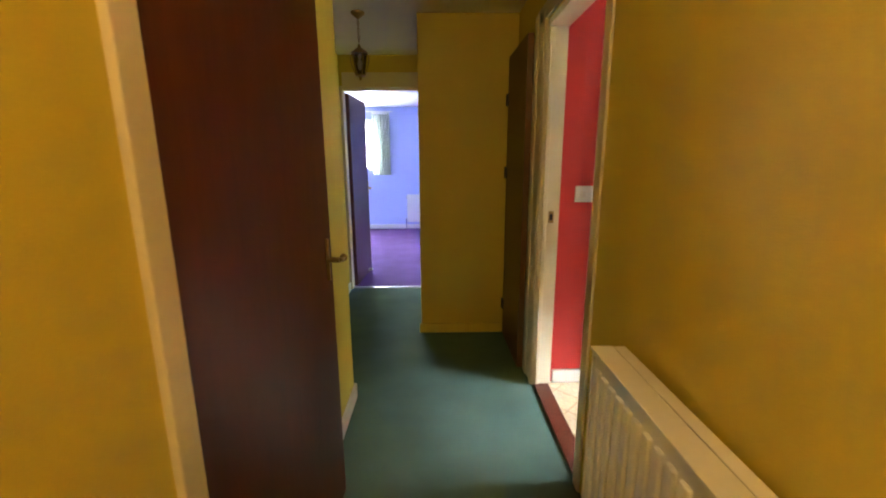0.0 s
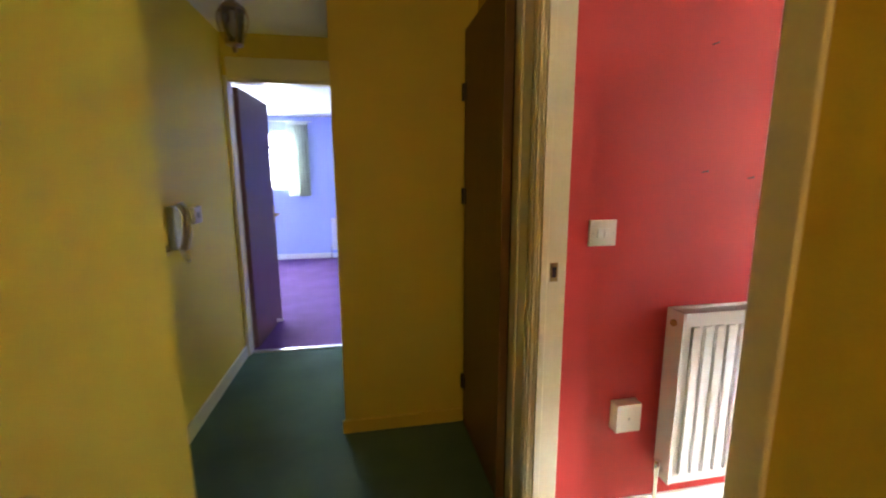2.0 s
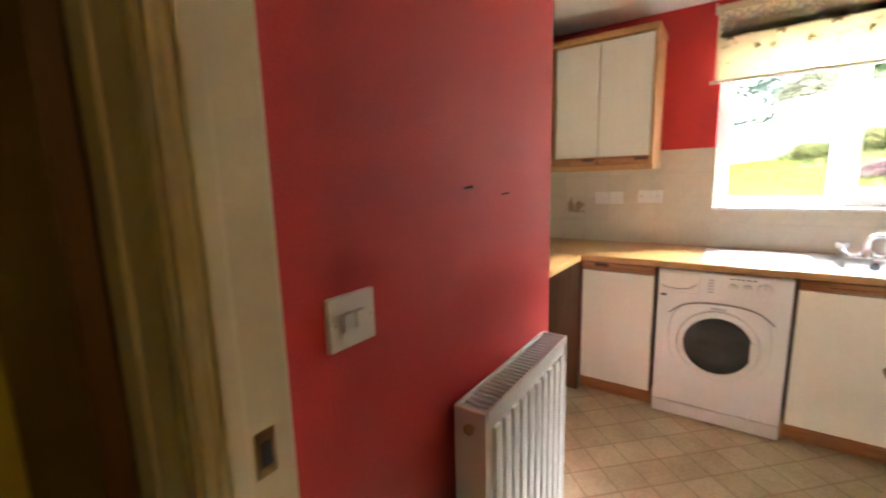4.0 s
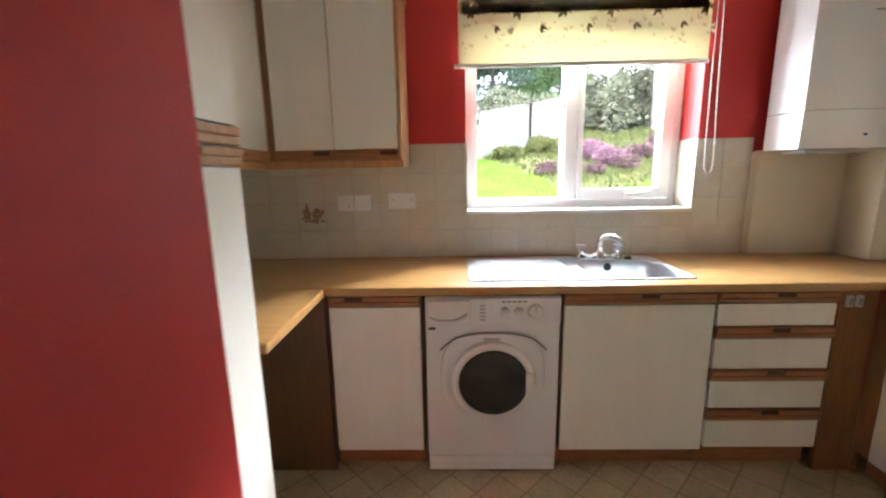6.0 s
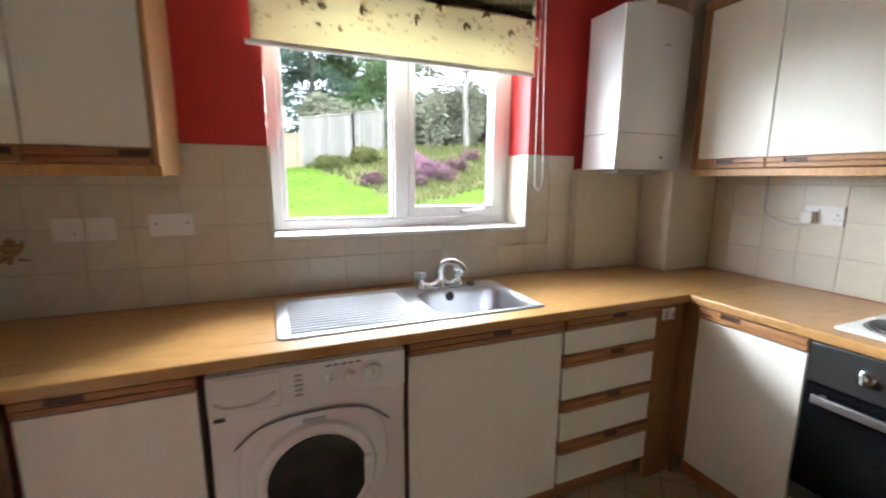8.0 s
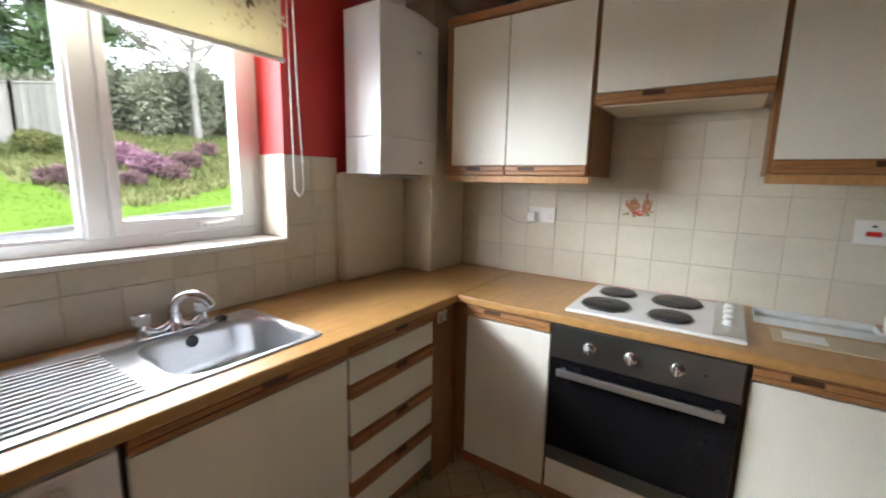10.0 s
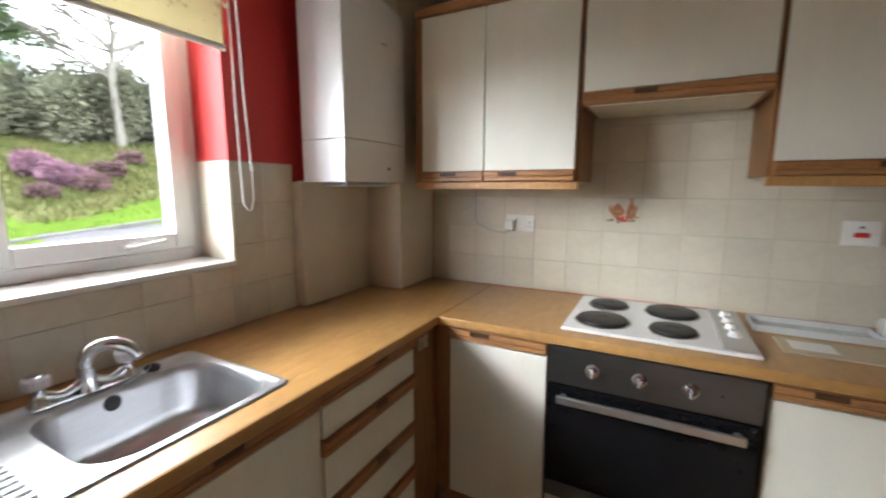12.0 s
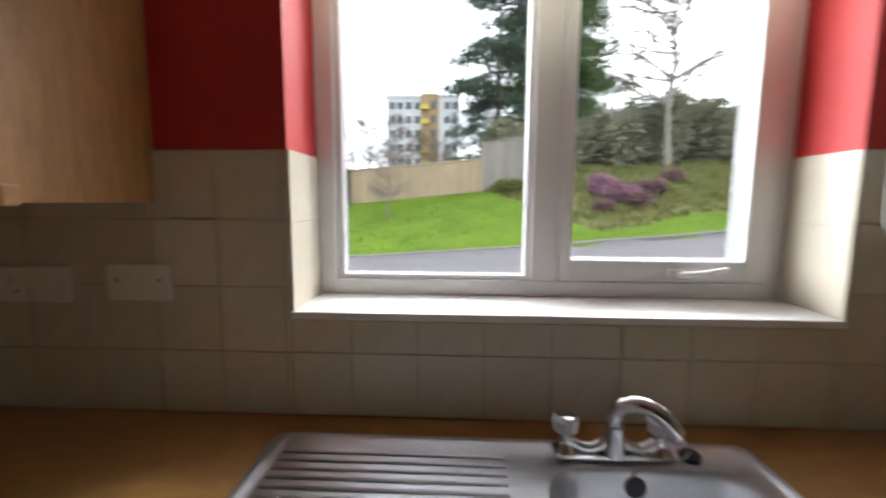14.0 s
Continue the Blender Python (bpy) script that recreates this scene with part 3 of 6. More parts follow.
GX = 4.470    # fronts of the wall unit on the window wall
GY = 1.196    # fronts of the wall units over the oven run


def front(bm, side, plane, u0, u1, d0, d1, z0, z1, bevel=0.0):
    """A box on a front: 'w' faces the hall side (-x), 'o' faces +y, 'n' faces -y; d grows into the room."""
    if side == "w":
        return box(bm, plane - d0, plane - d1, u0, u1, z0, z1, bevel)
    s = 1 if side == "o" else -1
    return box(bm, u0, u1, plane + s * d0, plane + s * d1, z0, z1, bevel)


def rail(parent, side, plane, u0, u1, z0, z1, grip, name="handle", gw=0.080):
    """Timber handle rail with a moulded lip and a routed finger grip at one place."""
    # Lighter oak by facing paints the window's light onto the rails.
    mat = WOODH if side == "w" else (WOODX if side == "o" else WOODPALE)
    g0, g1 = grip - gw / 2, grip + gw / 2
    h = z1 - z0
    bm = bmesh.new()
    front(bm, side, plane, u0, u1, -0.018, 0.0, z0, z1, 0.0015)
    for a, b in ((u0, g0), (g1, u1)):
        if b - a > 0.01:
            front(bm, side, plane, a, b, 0.0005, 0.012, z0 + h * 0.50, z1 - 0.002, 0.004)
    front(bm, side, plane, u0, u1, 0.0005, 0.008, z0 + 0.002, z0 + h * 0.42, 0.003)
    r = part(name, bm, mat, parent, "oak handle rail with a routed grip")
    # Thin dark plate paints the notch's shade; nothing is cut deeper.
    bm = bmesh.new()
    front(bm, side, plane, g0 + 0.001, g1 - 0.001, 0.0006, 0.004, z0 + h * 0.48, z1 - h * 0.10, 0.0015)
    part("grip", bm, GRIP, r, "dark plate painting the shade in the finger grip")
    return r


def door(parent, side, plane, u0, u1, z0, z1, rz0, rz1, grip, name="door"):
    bm = bmesh.new()
    front(bm, side, plane, u0, u1, -0.018, 0.0, z0, z1, 0.002)
    d = part(name, bm, PANEL, parent, "white grained door panel")
    rail(d, side, plane, u0, u1, rz0, rz1, grip)
    return d


def base_unit(name, side, plane, back, u0, u1, label, cat="base cabinet"):
    mid = (u0 + u1) / 2
    t = thing(name, (plane + 0.3, mid, 0) if side == "w" else (mid, plane - 0.3, 0), label, cat, "kitchen base units")
    bm = bmesh.new()
    front(bm, side, plane, u0 + 0.001, u1 - 0.001, -0.020, back, 0.115, 0.871)
    part("body", bm, CARCASS, t, "brown cabinet carcass")
    bm = bmesh.new()
    front(bm, side, plane, u0 + 0.001, u1 - 0.001, -0.075, -0.060, 0.005, 0.114)
    part("plinth", bm, WOODH if side == "w" else WOODX, t, "brown plinth board")
    return t


u = base_unit("base_cabinet", "w", FX, -0.58, 3.402, 3.828, "white panelled corner base cabinet with an oak handle rail")
door(u, "w", FX, 3.412, 3.812, 0.112, 0.812, 0.818, 0.866, 3.70)
u = base_unit("base_cabinet", "w", FX, -0.58, 2.132, 2.790, "white panelled sink base cabinet with an oak handle rail")
for w in u.children:
    if w.name.startswith("body"):
        bpy.data.objects.remove(w)
bm = bmesh.new()
front(bm, "w", FX, 2.133, 2.150, -0.020, -0.58, 0.115, 0.871)
front(bm, "w", FX, 2.772, 2.789, -0.020, -0.58, 0.115, 0.871)
front(bm, "w", FX, 2.150, 2.772, -0.020, -0.58, 0.115, 0.132)
part("body", bm, CARCASS, u, "brown cabinet carcass")
door(u, "w", FX, 2.140, 2.782, 0.112, 0.812, 0.818, 0.866, 2.42)
u = base_unit("drawer_unit", "w", FX, -0.58, 1.622, 2.130, "four-drawer base unit with white fronts and oak rails", "drawer unit")
for z0, z1, r0, r1 in ((0.713, 0.812, 0.818, 0.866), (0.512, 0.652, 0.656, 0.708), (0.322, 0.452, 0.456, 0.507), (0.125, 0.258, 0.262, 0.317)):
    door(u, "w", FX, 1.627, 2.126, z0, z1, r0, r1, 1.85, "drawer")
bm = boxed(FX, FX + 0.018, FY - 0.002, 1.620, 0.005, 0.871, 0.002)
t = thing("corner_filler", (FX, 1.54, 0), "brown oak corner filler panel beside the drawers", "filler panel")
part("panel", bm, WOODV, t)
t = thing("corner_filler", (4.16, FY, 0), "brown oak corner filler strip beside the oven run", "filler panel")
part("panel", boxed(4.174, FX - 0.002, FY - 0.018, FY - 0.003, 0.005, 0.871, 0.002), WOODV, t)
part("cover_strip", boxed(4.121, 4.173, FY - 0.019, FY - 0.001, 0.116, 0.868, 0.002), WOODV, t)
for k in (1.585, 1.545):
    t = thing("child_catch", (FX, k, 0.79), "small white plastic catch stuck to the corner panel", "catch", "white catches")
    part("body", boxed(FX - 0.012, FX - 0.0005, k - 0.014, k + 0.014, 0.795, 0.848, 0.004), PLASTIC, t)
    part("tongue", boxed(FX - 0.0165, FX - 0.0115, k - 0.006, k + 0.006, 0.805, 0.835, 0.002), GREYPL, t)
t = thing("end_panel", (FX, 4.1, 0), "brown oak end panel under the short worktop", "end panel")
part("panel", boxed(FX, FX + 0.018, 3.830, YB - 0.01, 0.005, 0.871, 0.002), DARKOAK, t)
t = thing("back_panel", (3.9, YB, 0), "dark brown back panel of the empty appliance space", "back panel")
part("panel", boxed(3.615, FX - 0.002, YB - 0.03, YB - 0.012, 0.005, 0.871, 0.002), DARKOAK, t)

# oven run
u = base_unit("base_cabinet", "o", FY, -0.58, 3.708, 4.172, "white panelled base cabinet beside the oven")
door(u, "o", FY, 3.712, 4.118, 0.112, 0.812, 0.818, 0.866, 3.98)
u = base_unit("base_cabinet", "o", FY, -0.58, 2.43, 3.042, "white panelled base cabinet on the other side of the oven")
door(u, "o", FY, 2.435, 3.036, 0.112, 0.812, 0.818, 0.866, 2.90)
u = base_unit("base_cabinet", "o", FY, -0.58, 1.97, 2.428, "white panelled end base cabinet of the oven run")
door(u, "o", FY, 1.975, 2.423, 0.112, 0.812, 0.818, 0.866, 2.3)
u = thing("oven_housing", (3.375, FY - 0.3, 0), "oven housing with a white panel below the oven", "base cabinet", "kitchen base units")
part("body", boxed(3.043, 3.059, YO + 0.02, FY - 0.02, 0.115, 0.871), CARCASS, u)
part("body", boxed(3.692, 3.707, YO + 0.02, FY - 0.02, 0.115, 0.871), CARCASS, u)
part("floor_board", boxed(3.06, 3.691, YO + 0.02, FY - 0.02, 0.115, 0.262), CARCASS, u)
part("plinth", boxed(3.044, 3.706, FY - 0.075, FY - 0.06, 0.005, 0.114), WOODX, u)
part("drawer_front", boxed(3.052, 3.700, FY - 0.018, FY, 0.118, 0.256, 0.002), PANEL, u, "white grained panel")


def built_in_oven():
    x0, x1 = 3.062, 3.690
    t = thing("oven", (3.375, FY, 0.262), "built-in electric oven with steel panel and black glass door", "oven")
    part("body", boxed(x0, x1, YO + 0.05, FY - 0.001, 0.264, 0.868), DARK, t)
    steel = pmat("dark_steel_panel", (0.20, 0.21, 0.215), 0.32, 0.08, 4.0, 0.04, 90, metal=1.0, stretch=(2, 20, 20))
    part("control_panel", boxed(x0 - 0.01, x1 + 0.01, FY, FY + 0.018, 0.728, 0.868, 0.003), steel, t, "brushed steel control panel")
    for kx in (3.545, 3.395, 3.245):
        bm = bmesh.new()
        lathe(bm, [(0, 0.024), (0.004, 0.024), (0.006, 0.019), (0.026, 0.017), (0.028, 0.014)], (kx, FY + 0.018, 0.800), (0, 1, 0), 24)
        k = part("knob", bm, CHROME, t, "round silver control knob", True)
        part("pointer", boxed(kx - 0.003, kx + 0.003, FY + 0.0461, FY + 0.050, 0.783, 0.817, 0.001), GREYPL, k)
    bm = bmesh.new()
    lathe(bm, [(0, 0.006), (0.003, 0.005)], (3.16, FY + 0.0181, 0.800), (0, 1, 0), 12)
    part("indicator_lamp", bm, DARK, t, "dark indicator lamp", True)
    d = part("door", boxed(x0 - 0.008, x1 + 0.008, FY, FY + 0.02, 0.330, 0.722, 0.003), BLACKGLASS, t, "black glass oven door")
    part("inner_window", boxed(3.16, 3.59, FY + 0.0202, FY + 0.0215, 0.40, 0.64), BLACKGLASS, d, "dark inner window")
    bm = boxed(x0 + 0.03, x1 - 0.03, FY + 0.048, FY + 0.060, 0.668, 0.698, 0.004)
    for hx in (x0 + 0.05, x1 - 0.05):
        box(bm, hx - 0.008, hx + 0.008, FY + 0.02, FY + 0.05, 0.674, 0.692)
    part("handle", bm, STEEL, d, "flat brushed steel bar handle")
    part("lower_trim", boxed(x0 - 0.008, x1 + 0.008, FY, FY + 0.016, 0.264, 0.326, 0.002), steel, t, "steel strip under the door")


built_in_oven()

# worktops with rounded fronts, cut out for the sink
SX0, SX1, SY0, SY1 = 4.245, 4.715, 2.184, 3.196
t = thing("worktop", (4.5, 2.6, 0.872), "beech-effect laminate worktop running round the kitchen", "worktop")
part("window_slab", boxed(4.165, SX0 + 0.02, YO + 0.004, YB - 0.004, 0.872, WT, 0.008), WORKTOP, t, "long slab with a rounded front")
part("back_strip", boxed(SX1 - 0.02, XW - 0.004, SY0 + 0.02, SY1 - 0.02, 0.8725, WT - 0.0003), WORKTOP, t)
part("drainer_slab", boxed(SX0 + 0.015, XW - 0.004, SY1 - 0.02, YB - 0.004, 0.8725, WT - 0.0003), WORKTOP, t)
part("corner_slab", boxed(SX0 + 0.015, XW - 0.004, YO + 0.004, SY0 + 0.02, 0.8725, WT - 0.0003), WORKTOP, t)
part("short_slab", boxed(3.602, 4.1655, 3.815, YB - 0.004, 0.8722, WT - 0.0005, 0.008), WORKTOP, t)
part("oven_slab", boxed(1.96, 4.1655, YO + 0.004, 1.476, 0.8722, WT - 0.0005, 0.008), WORKTOP, t)

# tall unit
u = thing("tall_cabinet", (3.29, 4.14, 0), "tall white fridge housing with oak rails at the middle", "tall cabinet")
part("body", boxed(3.024, 3.596, 3.852, YB - 0.01, 0.005, 2.21, 0.001), PANEL, u, "white side panels")
door(u, "n", 3.832, 3.026, 3.594, 0.10, 1.416, 1.420, 1.466, 3.37, "door")
door(u, "n", 3.832, 3.026, 3.594, 1.524, 2.205, 1.471, 1.520, 3.36, "door")
part("cornice", boxed(3.024, 3.60, 3.82, YB - 0.01, 2.211, 2.25, 0.006), WOODX, u, "oak cornice")

# wall units
u = thing("wall_cabinet", (4.64, 3.82, 1.42), "white panelled wall cabinet beside the window, oak trim", "wall cabinet", "kitchen wall units")
part("body", boxed(GX + 0.02, XW - 0.002, 3.512, YB - 0.002, 1.452, 2.21), WOODPALE, u, "pale oak carcass")
part("side_panel", boxed(GX, XW - 0.001, 3.496, 3.511, 1.42, 2.215, 0.002), WOODPALE, u, "pale oak side panel")
door(u, "w", GX, 3.517, 3.816, 1.502, 2.205, 1.452, 1.499, 3.56)
door(u, "w", GX, 3.822, 4.10, 1.502, 2.205, 1.452, 1.499, 3.88)
part("pelmet", boxed(GX - 0.004, GX + 0.025, 3.490, 4.128, 1.415, 1.449, 0.004), WOODPALE, u, "pale oak light pelmet")
part("cornice", boxed(GX - 0.012, XW - 0.002, 3.488, 4.128, 2.216, 2.255, 0.006), WOODPALE, u, "pale oak cornice")
part("corner_post", boxed(GX, GX + 0.018, 4.103, 4.128, 1.45, 2.21), WOODV, u, "dark oak corner post")
u = thing("wall_cabinet", (4.03, 4.3, 1.42), "white panelled wall cabinet between tall unit and corner", "wall cabinet", "kitchen wall units")
part("body", boxed(3.602, GX - 0.001, 4.150, YB - 0.002, 1.452, 2.21), CARCASS, u)
door(u, "n", 4.13, 3.605, 4.03, 1.502, 2.205, 1.452, 1.499, 3.70)
door(u, "n", 4.13, 4.036, 4.462, 1.502, 2.205, 1.452, 1.499, 4.13)
part("pelmet", boxed(3.602, GX - 0.006, 4.127, 4.152, 1.415, 1.449, 0.004), WOODPALE, u, "pale oak light pelmet")
part("cornice", boxed(3.602, GX - 0.014, 4.118, 4.30, 2.216, 2.255, 0.006), WOODX, u, "oak cornice")


def oven_wall_unit(u0, u1, doors, z0, label, pelmet=True):
    t = thing("wall_cabinet", ((u0 + u1) / 2, GY - 0.18, z0), label, "wall cabinet", "kitchen wall units")
    part("body", boxed(u0 + 0.001, u1 - 0.001, YO + 0.012, GY - 0.02, z0, 2.21), WOODV, t, "brown oak carcass")
    part("underside", boxed(u0 + 0.022, u1 - 0.022, YO + 0.014, GY - 0.026, z0 - 0.005, z0 - 0.0005), CREAM, t, "cream laminate underside")
    for a, b, g in doors:
        door(t, "o", GY, a, b, z0 + 0.050, 2.205, z0 + 0.002, z0 + 0.047, g)
    if pelmet:
        bm = boxed(u0, u1, GY - 0.024, GY + 0.004, z0 - 0.034, z0 - 0.001, 0.004)
        part("pelmet", bm, WOODPALE, t, "pale oak light pelmet")
    part("cornice", boxed(u0, u1, YO + 0.012, GY + 0.012, 2.211, 2.25, 0.006), WOODX, t, "oak cornice")
    return t


t = oven_wall_unit(3.675, 4.436, [(3.692, 4.082, 3.97), (4.088, 4.402, 4.26)], 1.468, "two-door white wall cabinet beside the boiler, oak rails")
part("end_post", boxed(4.404, 4.436, GY - 0.019, GY + 0.001, 1.468, 2.21), WOODV, t, "brown oak end post")
part("underlight", boxed(3.75, 4.38, 1.02, 1.09, 1.440, 1.4628, 0.006), PLASTIC, t, "white strip light, off")
oven_wall_unit(3.064, 3.674, [(3.068, 3.670, 3.45)], 1.765, "short white wall cabinet over the hob, oak rail", False)
oven_wall_unit(2.20, 3.063, [(2.635, 3.047, 2.75), (2.216, 2.629, 2.5)], 1.483, "two-door white wall cabinet past the hob, oak rails")

# ---- washing machine ----
def washing_machine():
    y0, y1, X = 2.797, 3.394, 4.185
    t = thing("washing_machine", (4.45, 3.095, 0), "white front-loading washing machine under the worktop", "washing machine")
    part("body", boxed(X, 4.72, y0 + 0.004, y1 - 0.004, 0.09, 0.862, 0.010), ENAMEL, t)
    part("kick_panel", boxed(X + 0.004, 4.70, y0 + 0.006, y1 - 0.006, 0.012, 0.087, 0.006), ENAMEL, t, "white kick panel")
    for fy in (y0 + 0.05, y1 - 0.05):
        part("foot", rod(bmesh.new(), (X + 0.05, fy, 0.004), (X + 0.05, fy, 0.014), 0.02, seg=14), DARK, t)
    part("control_panel", boxed(X - 0.014, X - 0.001, y0 + 0.006, y1 - 0.006, 0.735, 0.858, 0.006), ENAMEL, t, "white control panel")
    dr = part("detergent_drawer", boxed(X - 0.020, X - 0.0145, 3.190, 3.380, 0.742, 0.850, 0.005), PLASTIC, t, "white detergent drawer")
    bm = bmesh.new()
    tube(bm, [(X - 0.021, 3.37, 0.775), (X - 0.030, 3.33, 0.762), (X - 0.030, 3.25, 0.765), (X - 0.021, 3.205, 0.788)], 0.007)
    part("handle", bm, ENAMEL, dr, "curved white drawer grip", True)
    for ky, r in ((3.045, 0.018), (2.985, 0.018), (2.915, 0.034)):
        bm = bmesh.new()
        lathe(bm, [(0, r * 1.1), (0.003, r * 1.1), (0.005, r * 0.9), (0.018, r * 0.82), (0.020, r * 0.7)], (X - 0.0145, ky, 0.800), (-1, 0, 0), 28)
        k = part("dial", bm, PLASTIC, t, "white round programme dial", True)
        part("mark", boxed(X - 0.0362, X - 0.0345, ky - 0.0015, ky + 0.0015, 0.800, 0.800 + r * 0.7), GREYPL, k)
    for i in range(6):
        zz = 0.842 - i * 0.016
        part("button", boxed(X - 0.0185, X - 0.0145, 3.128, 3.152, zz - 0.004, zz + 0.003, 0.001), GREYPL if i else PLASTIC, t)
    for i in range(5):
        yy = 3.05 - i * 0.023
        part("print_mark", boxed(X - 0.0152, X - 0.0142, yy - 0.008, yy + 0.008, 0.838, 0.843), DARK, t)
    part("rating_badge", boxed(X - 0.0028, X - 0.0005, 3.345, 3.375, 0.712, 0.724), DARK, t, "small dark badge")
    # moulded surround with a straight lower part and an arched head
    cy, cz = 3.094, 0.475
    bm = bmesh.new()
    ring = []
    n = 64
    for i in range(n):
        a = 2 * math.pi * i / n
        ca, sa = math.cos(a), math.sin(a)
        p = 3.2 if sa > 0 else 2.1
        k = (abs(ca) ** p + abs(sa) ** p) ** (-1 / p)
        ring.append((0.230 * k * ca, 0.226 * k * sa))
    rings = []
    for f, d in ((1.0, 0.001), (0.985, 0.010), (0.93, 0.014), (0.86, 0.010)):
        rings.append([bm.verts.new((X - d, cy + y * f, cz + z * f)) for y, z in ring])
    for a, b in zip(rings, rings[1:]):
        for i in range(n):
            bm.faces.new((a[i], a[(i + 1) % n], b[(i + 1) % n], b[i]))
    bm.faces.new(rings[-1])
    d = part("door", bm, ENAMEL, t, "white moulded porthole door", True)
    bm = bmesh.new()
    lathe(bm, [(0.0, 0.190), (0.022, 0.182), (0.030, 0.165), (0.026, 0.150)], (X - 0.008, cy, cz), (-1, 0, 0), 56)
    part("door_ring", bm, ENAMEL, d, "white door ring", True)
    bm = bmesh.new()
    lathe(bm, [(0.0, 0.153), (0.006, 0.149), (0.010, 0.125), (0.006, 0.085), (0.003, 0.03)], (X - 0.035, cy, cz), (-1, 0, 0), 56)
    part("porthole_glass", bm, PORTHOLE, d, "dark bowl-shaped porthole glass", True)
    part("door_grip", boxed(X - 0.050, X - 0.028, cy - 0.172, cy - 0.140, cz - 0.055, cz + 0.05, 0.010), ENAMEL, d, "white door grip", True)
    bm = bmesh.new()
    tube(bm, [(X - 0.010, cy + 0.232, cz + 0.145), (X - 0.013, cy + 0.17, cz + 0.197), (X - 0.014, cy + 0.09, cz + 0.219), (X - 0.014, cy, cz + 0.224), (X - 0.014, cy - 0.09, cz + 0.219), (X - 0.013, cy - 0.17, cz + 0.197), (X - 0.010, cy - 0.232, cz + 0.145)], 0.004)
    part("arch_trim", bm, DARKGREY, d, "thin dark grey arched trim", True)
    part("badge", boxed(X - 0.0175, X - 0.0135, cy - 0.03, cy + 0.04, cz + 0.192, cz + 0.202), GREYPL, d, "plain grey badge")


washing_machine()

# ---- sink and taps ----
def rounded(cx, cy, hx, hy, r, z, n=6):
    pts = []
    for qx, qy, a0 in ((1, 1, 0), (-1, 1, 90), (-1, -1, 180), (1, -1, 270)):
        for i in range(n + 1):
            a = radians(a0 + 90 * i / n)
            pts.append((cx + qx * (hx - r) + r * math.cos(a), cy + qy * (hy - r) + r * math.sin(a), z))
    return pts


def sink():
    t = thing("kitchen_sink", (4.48, 2.69, WT), "stainless steel inset sink with ribbed drainer", "sink")
    top = WT + 0.006
    cx, cy = (SX0 + SX1) / 2, (SY0 + SY1) / 2
    bx, by, bhx, bhy = 4.450, 2.420, 0.176, 0.212
    # deck: outer rim, then a surface with the bowl's opening
    bm = bmesh.new()
    loops = []
    for hx, hy, r, z in (((SX1 - SX0) / 2, (SY1 - SY0) / 2, 0.03, WT + 0.0005), ((SX1 - SX0) / 2 - 0.004, (SY1 - SY0) / 2 - 0.004, 0.028, top), ((SX1 - SX0) / 2 - 0.02, (SY1 - SY0) / 2 - 0.02, 0.024, top), ((SX1 - SX0) / 2 - 0.026, (SY1 - SY0) / 2 - 0.026, 0.022, top - 0.004)):
        loops.append([bm.verts.new(p) for p in rounded(cx, cy, hx, hy, r, z)])
    for a, b in zip(loops, loops[1:]):
        for i in range(len(a)):
            bm.faces.new((a[i], a[(i + 1) % len(a)], b[(i + 1) % len(a)], b[i]))
    hole = [bm.verts.new(p) for p in rounded(bx, by, bhx, bhy, 0.09, top - 0.004)]
    es = [bm.edges.get((loops[-1][i], loops[-1][(i + 1) % len(hole)])) for i in range(len(hole))]
    es += [bm.edges.new((hole[i], hole[(i + 1) % len(hole)])) for i in range(len(hole))]
    bmesh.ops.triangle_fill(bm, use_beauty=True, edges=es)
    part("deck", bm, STEEL, t, "", True)
    bm = bmesh.new()
    loops = []
    for d, s in ((0.004, 1.0), (0.012, 0.975), (0.03, 0.955), (0.12, 0.92), (0.145, 0.89), (0.160, 0.80), (0.166, 0.5), (0.168, 0.14)):
        loops.append([bm.verts.new(p) for p in rounded(bx, by, bhx * s, bhy * s, 0.09 * s, top - d)])
    for a, b in zip(loops, loops[1:]):
        for i in range(len(a)):
            bm.faces.new((a[i], a[(i + 1) % len(a)], b[(i + 1) % len(a)], b[i]))
    bm.faces.new(loops[-1])
    part("bowl", bm, STEEL, t, "deep rounded steel bowl", True)
    bm = bmesh.new()
    lathe(bm, [(0, 0.042), (0.003, 0.040), (0.004, 0.03)], (bx, by, top - 0.167), (0, 0, 1), 24)
    w = part("waste", bm, CHROME, t, "chrome waste outlet", True)
    for a in range(4):
        bm = bmesh.new()
        rod(bm, (bx + 0.014 * math.cos(a * 1.57), by + 0.014 * math.sin(a * 1.57), top - 0.163), (bx + 0.014 * math.cos(a * 1.57), by + 0.014 * math.sin(a * 1.57), top - 0.162), 0.005, seg=10)
        part("hole", bm, DARK, w)
    bm = bmesh.new()
    lathe(bm, [(0, 0.021), (0.003, 0.020), (0.004, 0.013)], (bx + bhx * 0.945, by + 0.03, 0.880), (-1, 0, 0.1), 20)
    o = part("overflow", bm, DARK, t, "dark round overflow", True)
    for i in range(14):
        rx = SX0 + 0.055 + i * 0.0265
        bm = bmesh.new()
        tube(bm, [(rx, 2.700, top - 0.0035), (rx, 2.80, top - 0.0022), (rx, 3.05, top - 0.0018), (rx, 3.15, top - 0.0034)], 0.0040, 8)
        part("rib", bm, STEEL, t, "", True)
    return t


sink()


